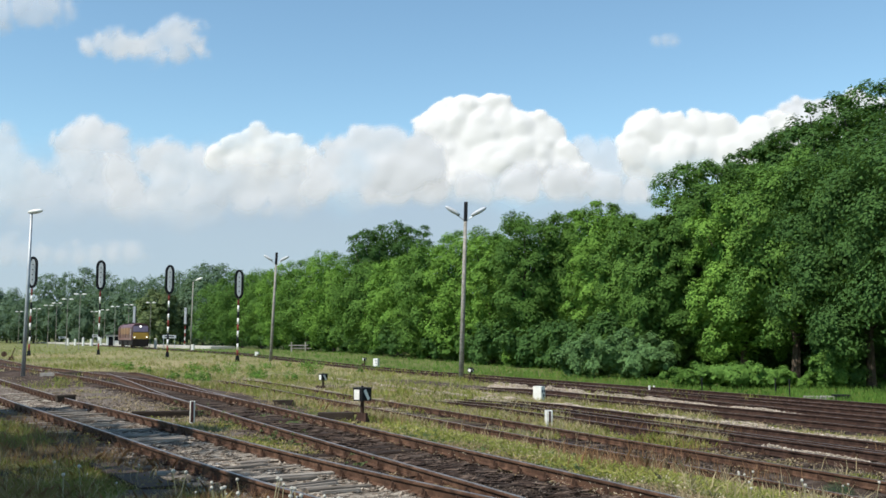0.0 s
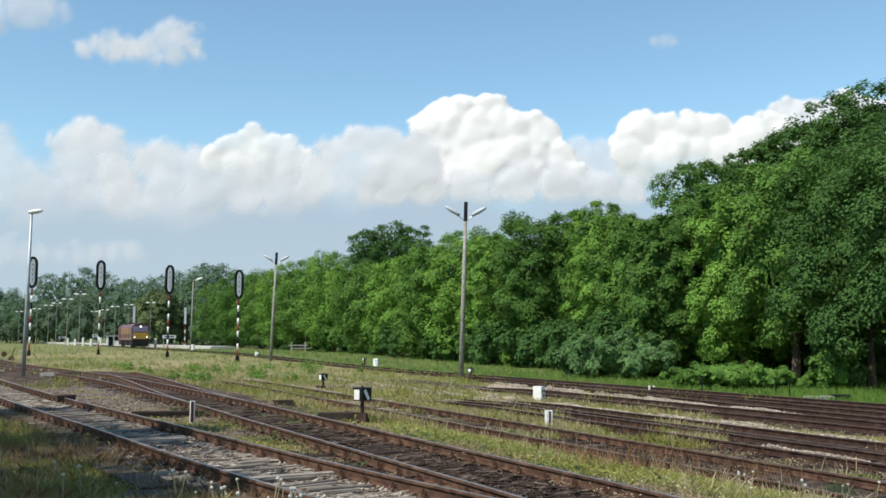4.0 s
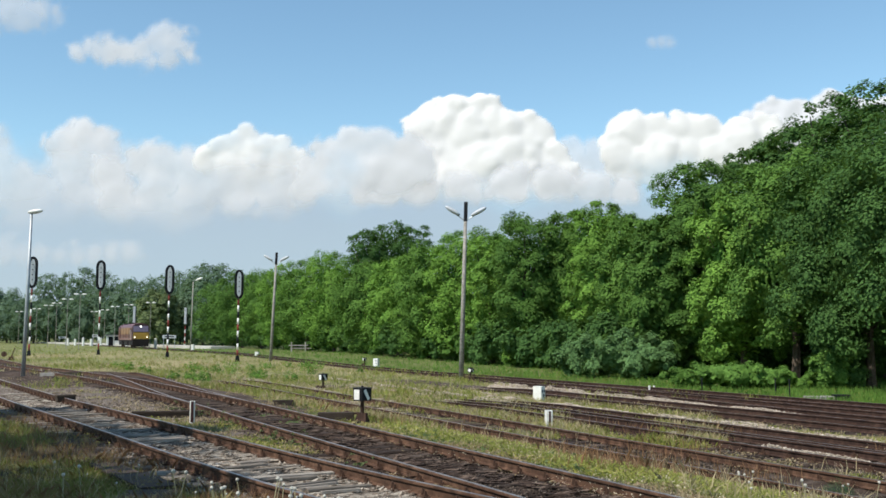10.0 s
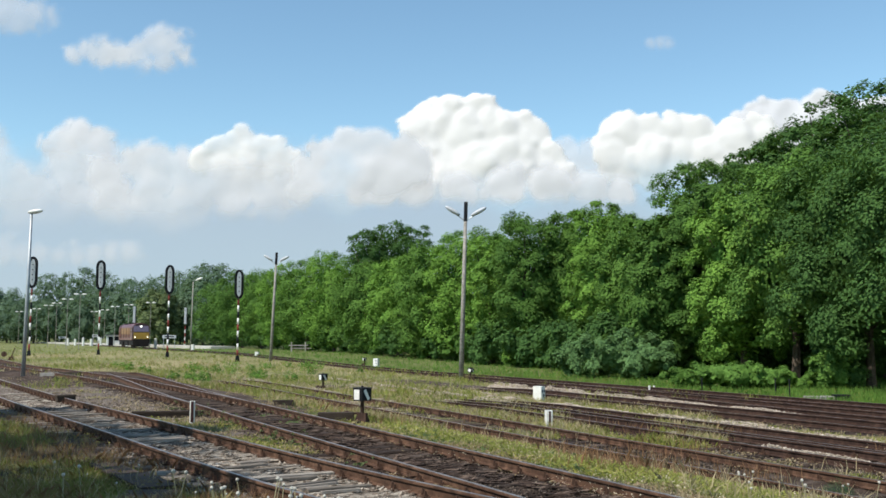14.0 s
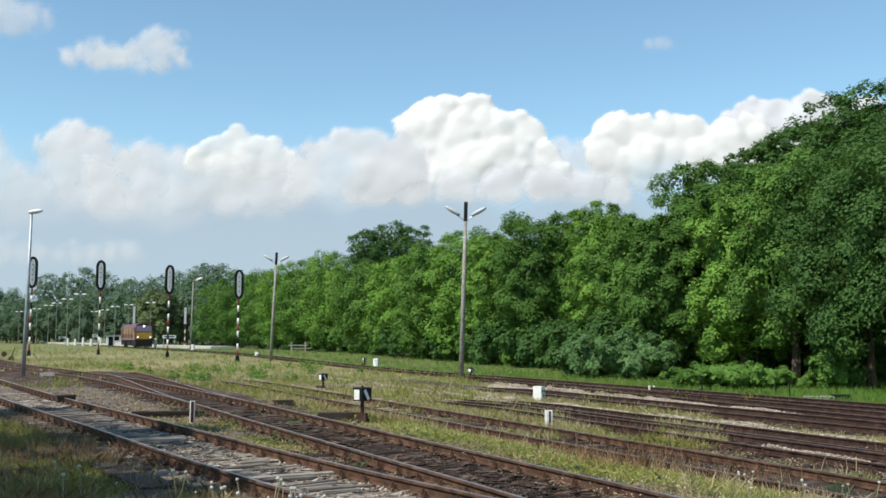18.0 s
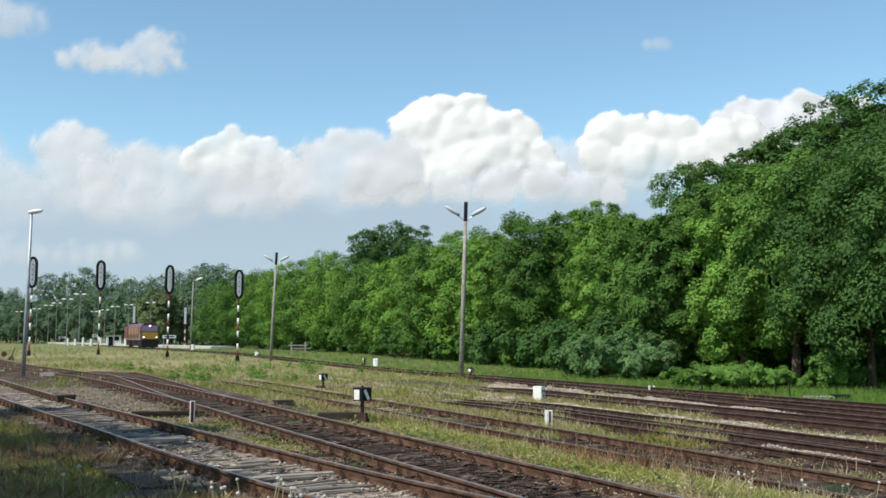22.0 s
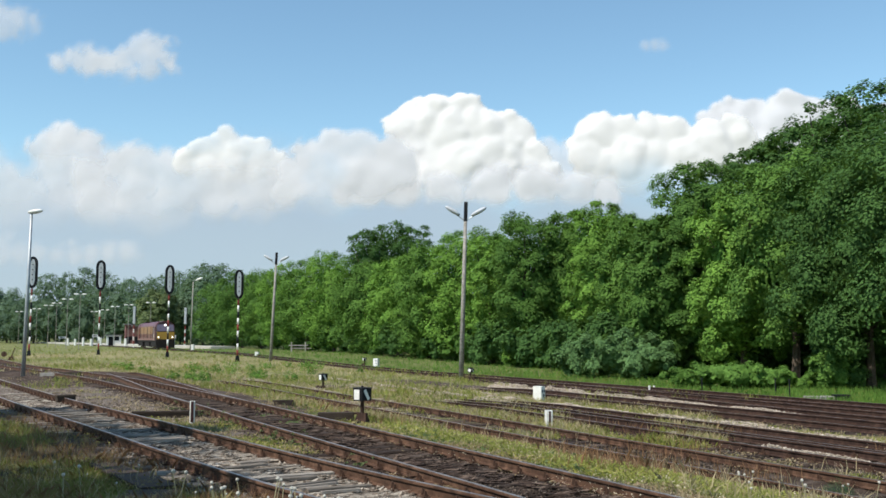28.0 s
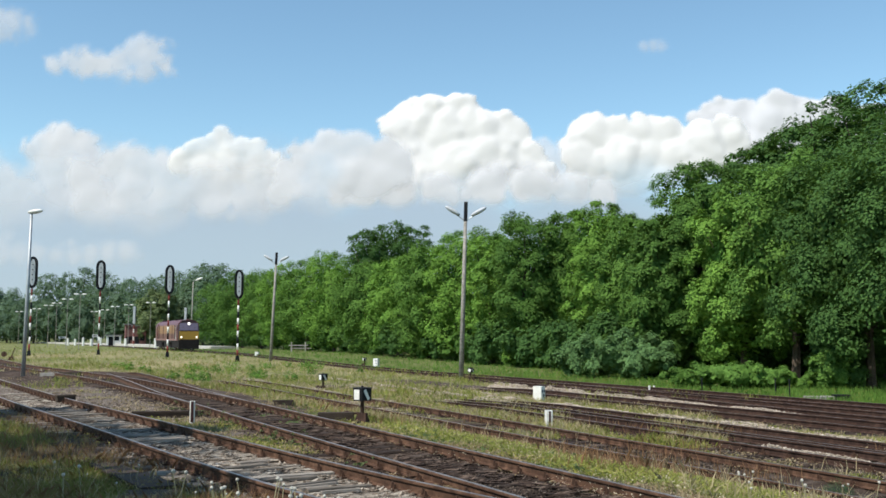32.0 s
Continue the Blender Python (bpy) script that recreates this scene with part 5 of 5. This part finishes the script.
spoil("E2", 0.90, 1.55, 20, 36, 11000, 4, 0.10, 0.024, 0.185)
spoil("F", 0.90, 1.6, 27, 44, 11000, 5, 0.10, 0.027, 0.18)
spoil("E", -0.55, 0.15, 12, 23, 5500, 6, 0.36, 0.018, 0.16)
spoil("F", -2.3, -1.3, 16, 30, 4500, 14, 0.35, 0.02, 0.07)
spoil("E", -0.5, 0.4, 33, 46, 3500, 7, 0.4, 0.016, 0.17)
spoil("F", -1.5, -0.95, 33, 46, 4000, 10, 0.45, 0.016, 0.05)
spoil("G2", -1.5, -0.95, 30, 48, 4500, 9, 0.35, 0.025, 0.18)
spoil("D", 0.95, 1.5, 27, 52, 4000, 11, 0.45, 0.021, 0.17)
spoil("D", -0.5, 0.5, 24, 46, 2600, 12, 0.6, 0.016, 0.02)
spoil("E", 0.95, 1.5, 33, 52, 4000, 13, 0.40, 0.022, 0.18)
spoil("G", -0.4, 0.4, 27, 40, 900, 8, 0.6, 0.018, 0.06)


def dandelions(places, seed):
    rnd = random.Random(seed)
    stem = Mat("pale_stem", 0.7).color((0.30, 0.27, 0.16)).m
    fluff = Mat("seed_head", 0.95).color((0.44, 0.42, 0.37)).m
    stems = [Shape().tube([(0, 0, 0), (0.02 * s, 0.01, 0.14), (0.05 * s, 0.02, 0.28)], 0.005, 5).mesh("stem", stem) for s in (-1, 1)]
    heads = [Shape().ball((0.05 * s, 0.02, 0.30), 0.019, 8, 6, 0.12, s + 2).mesh("seed_head", fluff) for s in (-1, 1)]
    for x, y in places:
        j, sc = rnd.randrange(2), rnd.uniform(0.5, 1.1)
        t = thing("dandelion", "dandelion gone to seed on a pale stem", "flower", at_ground(x, y, rnd.uniform(0, 360)) @ Matrix.Scale(sc * (1.15 if y < 11 else 1.0), 4), "dandelions beside the track")
        part("stem", stems[j], None, t)
        part("seed_head", heads[j], None, t, "white downy seed head")


rnd = random.Random(77)
spots = []
for _ in range(30):
    y = rnd.uniform(10.4, 12.2)
    y -= 1.3
    spots.append((float(-from_a(0.0, y) + rnd.uniform(-1.9, -1.0)) / 0.845, y))
for _ in range(17):
    y = rnd.uniform(10.6, 14.0)
    spots.append((rnd.uniform(0.30, 0.46) * y, y))
for _ in range(8):
    y = rnd.uniform(10.5, 13)
    spots.append((rnd.uniform(-0.42, -0.25) * y, y))
dandelions([(x, y) for x, y in spots if abs(from_a(x, y)) > 0.95], 3)


# ---------------------------------------------------------------- near clutter
DARK_CONCRETE = worn("dark_stained_concrete", (0.085, 0.056, 0.042), (0.04, 0.026, 0.020), 3.0, 0.9)
BOX_WOOD = wood_material("dark_timber", (0.025, 0.018, 0.014), (0.06, 0.045, 0.035), (0.12, 0.095, 0.075))


def clutter(name, label, category, x, y, rz, size, mat, lid=None):
    t = thing(name, label, category, at_ground(x, y, rz))
    w, d, h = size
    part("body", Shape().box((0, 0, h / 2 - 0.03), (w, d, h + 0.06), bevel=0.015), mat, t)
    if lid:
        part("lid", Shape().box((0, 0, h + 0.02), (w * 1.06, d * 1.08, 0.045), bevel=0.015), lid, t)
    return t


# bodies are black to paint the shadow gap under the concrete lids
clutter("concrete_cover", "weathered concrete cover of a cable pit", "cable pit", -3.42, 11.25, 4, (0.62, 0.6, 0.02), BLACK, DARK_CONCRETE)
for x, y, w, h in ((-3.78, 12.25, 0.42, 0.05), (-4.6, 13.5, 0.36, 0.01), (-5.45, 14.8, 0.32, 0.0)):
    tagged(clutter("trough_cover", "dark stained concrete cover of a cable trough", "trough cover", x, y, 33, (w, 1.2, h), BLACK, DARK_CONCRETE), "", "", "trough covers")
clutter("timber_box", "short dark timber box beside the rail", "timber box", -10.7, 27.2, 32, (0.5, 0.30, 0.2), BOX_WOOD, BOX_WOOD)
clutter("point_machine_cover", "long dark timber cover beside the track", "timber cover", -6.35, 22.2, 12, (1.5, 0.25, 0.12), BOX_WOOD, BOX_WOOD)
clutter("timber_stack", "dark timber lying beside the turnout lantern", "timber", -2.42, 21.7, 8, (0.8, 0.35, 0.2), BOX_WOOD)
clutter("concrete_block", "pale concrete block at the foot of the lamp post", "concrete block", -19.0, 46.2, 10, (0.75, 0.6, 0.16), CONCRETE)
clutter("timber_block", "dark timber block beside the lamp post", "timber block", -17.9, 46.0, 10, (0.9, 0.5, 0.2), BOX_WOOD)
clutter("timber_stump", "dark timber stump beside the turnout", "timber", -4.5, 27.0, 20, (0.55, 0.3, 0.14), BOX_WOOD)
clutter("culvert_slab", "low pale concrete slab at the wood's edge", "culvert", far_x(1452, 35.2), 35.2, 2, (1.1, 0.5, 0.16), CONCRETE)
clutter("cable_box", "dark metal cable box at the wood's edge", "cable box", far_x(1488, 35.0), 35.0, 3, (0.52, 0.4, 0.2), BLACK, BLACK)
rnd = random.Random(9)
for i in range(42):
    s = rnd.uniform(10.6, 24)
    x, y = float(-from_a(0.0, s)) / 0.845, s
    rz = 57.7 + 90 + rnd.uniform(-6, 6) - 90
    off = rnd.uniform(-0.25, 0.25)
    ob = part("plank", Shape().box((0, 0, 0.02), (rnd.uniform(0.35, 1.15), rnd.uniform(0.04, 0.18), 0.03), bevel=0.01), PLANK, None, "grey weathered plank lying between the rails", at=pose(x + off, y, rnd.uniform(0.0, 0.02), rnd.uniform(-2, 2), rnd.uniform(-2, 2), math.degrees(math.atan2(0.632, 1.0)) + rnd.uniform(-5, 5)))
    tagged(ob, "", "plank", "planks between the rails")


# ---------------------------------------------------------------- the station far off
def platform_lamp(px, top):
    z = 6.15 * 1681 / (597 - top)
    t = thing("platform_lamp", "slim platform lamp with two white heads", "street lamp", at_ground(far_x(px, z), z, 15), "platform lamps")
    part("pole", Shape().tube([(0, 0, -0.1), (0, 0, 8.0)], [0.05, 0.03], 6), DARK_POLE, t)
    for s in (-1, 1):
        part("arm", Shape().tube([(0, 0, 7.9), (s * 0.35, 0, 8.0)], 0.03, 5), GALV, t)
        part("lamp_head", Shape().ball((s * 0.55, 0, 8.02), (0.36, 0.15, 0.12), 8, 6), WHITE, t, "white lamp head")


for px, top in [(139, 521), (117, 530), (98, 537), (84, 541), (63, 547), (165, 552), (184, 549), (202, 543), (226, 540), (265, 536), (133, 557), (99, 560), (66, 560), (32, 552)]:
    platform_lamp(px, top)


def kiosk(name, label, px, z, w, d, h, wall, roof, flat=False):
    t = thing(name, label, "building", at_ground(far_x(px, z), z, 22))
    part("wall", Shape().box((0, 0, h / 2), (w, d, h)), wall, t)
    if flat:
        part("roof", Shape().box((0, 0, h + 0.1), (w + 0.5, d + 0.5, 0.2)), roof, t)
    else:
        part("roof", Shape().add([(-w / 2 - 0.3, -d / 2 - 0.3, h), (w / 2 + 0.3, -d / 2 - 0.3, h), (w / 2 + 0.3, d / 2 + 0.3, h), (-w / 2 - 0.3, d / 2 + 0.3, h), (-w / 2 - 0.3, 0, h + 0.9), (w / 2 + 0.3, 0, h + 0.9)],
                                 [(0, 1, 5, 4), (2, 3, 4, 5), (1, 2, 5), (3, 0, 4), (3, 2, 1, 0)]), roof, t)
    part("door", Shape().box((-w * 0.22, -d / 2 - 0.02, 1.0), (0.9, 0.05, 2.0)), BLACK, t)
    part("window", Shape().box((w * 0.2, -d / 2 - 0.02, 1.6), (0.9, 0.05, 0.9)), BLACK, t)
    return t


BRICK = worn("red_brick_wall", (0.19, 0.085, 0.075), (0.12, 0.06, 0.055), 2.0, 0.9)
SLATE = worn("grey_roofing", (0.17, 0.17, 0.175), (0.10, 0.10, 0.105), 1.0, 0.8)
kiosk("platform_shelter", "small white platform shelter with a grey roof", 201, 205, 2.9, 2.2, 2.2, WHITE, SLATE, True)
kiosk("brick_building", "narrow red-brick station building", 246, 205, 2.6, 3.0, 4.2, BRICK, SLATE, True)
kiosk("brick_building", "narrow red-brick station building", 229, 212, 2.0, 3.0, 4.6, BRICK, SLATE, True)


def sign_board(px, z, base, w, h, label):
    t = thing("sign_board", label, "sign", at_ground(far_x(px, z), z, 10), "platform signs")
    part("board", Shape().box((0, 0, base + h / 2), (w, 0.06, h)), LIGHT_GREY, t)
    part("lettering_bar", Shape().box((0, -0.035, base + h / 2), (w * 0.7, 0.01, h * 0.3)), BLACK, t, "dark unreadable lettering")
    for s in (-1, 1):
        part("leg", Shape().tube([(s * w * 0.4, 0, -0.1), (s * w * 0.4, 0, base)], 0.05, 6), GALV, t)


sign_board(299, 150, 1.7, 2.1, 0.5, "pale grey station name board on two legs")
sign_board(110, 210, 1.6, 1.6, 0.4, "small pale platform sign on two legs")
sign_board(168, 190, 1.9, 1.1, 0.5, "small pale platform sign on two legs")


def banded_mast(px, z, tall, label, head=1.6):
    t = thing("signal_mast", label, "railway signal", at_ground(far_x(px, z), z, 15), "far signals")
    for i in range(6):
        a = tall * 0.55 * i / 6
        part("mast_band", Shape().tube([(0, 0, a), (0, 0, a + tall * 0.55 / 6)], 0.1, 8), (WHITE, RED)[i % 2], t)
    part("board", Shape().box((0, -0.05, tall * 0.8), (0.42, 0.12, tall * 0.42), bevel=0.04), LIGHT_GREY, t, "pale signal board")
    part("board_edge", Shape().box((0.26, -0.05, tall * 0.8), (0.12, 0.14, tall * 0.43)), BLACK, t)


banded_mast(236, 168, 7.2, "far signal mast with a pale board")
banded_mast(327, 175, 7.2, "far signal mast with a pale board")


def bollard(px, z, h):
    t = thing("bollard", "short white concrete post on the platform", "post", at_ground(far_x(px, z), z), "white posts")
    part("post", Shape().box((0, 0, h / 2), (0.4, 0.4, h), bevel=0.05), WHITE, t)


for px, z, h in [(120, 215, 1.6), (133, 212, 1.5), (147, 208, 1.8), (161, 205, 1.5), (178, 200, 1.8), (222, 190, 1.6), (275, 165, 1.7), (341, 128, 0.9), (455, 100, 0.38)]:
    bollard(px, z, h)


def hurdle(px, z):
    t = thing("white_hurdle", "low white hurdle of two posts and a rail", "fence", at_ground(far_x(px, z), z, 5))
    for s in (-1, 1):
        part("post", Shape().box((s * 0.85, 0, 0.6), (0.16, 0.14, 1.3)), CONCRETE, t)
    part("rail", Shape().box((0, 0, 0.85), (2.4, 0.08, 0.12)), CONCRETE, t)
    part("rail", Shape().box((0.3, 0, 0.5), (2.6, 0.08, 0.10)), CONCRETE, t)


hurdle(528, 118)


def point_lever(px, z):
    t = thing("point_lever", "rusty hand lever of a turnout in the grass", "point lever", at_ground(far_x(px, z), z, 20))
    part("stand", Shape().box((0, 0, 0.15), (0.5, 0.4, 0.3), taper=0.6), RUST, t)
    part("lever", Shape().tube([(0, 0, 0.25), (0.25, 0, 1.0)], [0.05, 0.04], 6), RUST, t)
    part("weight", Shape().tube([(-0.55, -0.08, 0.5), (-0.55, 0.08, 0.5)], 0.22, 10), RUST, t)


point_lever(20, 78)


# ---------------------------------------------------------------- weeds and thin posts
rnd = random.Random(31)
for i in range(60):
    z = rnd.uniform(42, 74)
    px = rnd.uniform(180, 420) if i < 16 else rnd.uniform(330, 640)
    h = rnd.uniform(0.22, 0.62)
    if near_track(far_x(px, z), z)[0] < 1.4:
        continue
    build_tree(far_x(px, z), z, h, h * rnd.uniform(0.7, 1.2), 500 + i, 0.0, 0.04, 6, 420, 3 if i % 3 else 1, "weeds in the field", "leafy green weed clump in the field", "weed_bush")
for i in range(22):
    y = rnd.uniform(12.5, 24)
    x = -3.2 - 0.505 * (y - 20) + rnd.choice((-1.25, -1.5, 0.1, 1.3, 1.6))
    h = rnd.uniform(0.10, 0.24)
    build_tree(x, y, h, h * 0.9, 560 + i, 0.0, 0.018, 5, 160, 6, "weeds beside the rails", "small green weed between the rails", "weed_bush")
# a feathery horsetail clump between the sidings
rs = np.random.RandomState(52)
hx, hy = bearing(1480, 13.9), 13.9
n = 2600
a, q = rs.uniform(0, 6.28, n), np.sqrt(rs.uniform(0, 1, n))
t = thing("horsetail_clump", "dark green feathery horsetail clump between the rails", "weed", at_ground(hx, hy))
c = np.c_[0.24 * q * np.cos(a), 0.18 * q * np.sin(a), 0.34 * rs.uniform(0, 1, n) * (1 - 0.6 * q)]
u = rs.normal(0, 1, (n, 3)) * np.array([1, 1, 0.35]) + np.array([0, 0, 0.3])
u *= (0.035 / np.linalg.norm(u, axis=1))[:, None]
w = np.cross(u, rs.normal(0, 1, (n, 3)))
w *= (0.0016 / np.linalg.norm(w, axis=1))[:, None]
part("foliage", quads("foliage", np.stack([c - w, c + w, c + u], 1), blade_material("horsetail_green", (0.03, 0.07, 0.035), (0.09, 0.17, 0.08)), 3), None, t)
for px, z, h in ((1242, 40.5, 0.55), (1372, 38.4, 0.62), (1397, 36.8, 0.66)):
    t = thing("thin_post", "thin dark metal post at the wood's edge", "post", at_ground(far_x(px, z), z), "thin posts")
    part("post", Shape().tube([(0, 0, -0.1), (0, 0, h)], 0.03, 6), BLACK, t)
    part("cap", Shape().tube([(0, 0, h), (0, 0, h + 0.05)], 0.045, 6), BLACK, t)

motions()
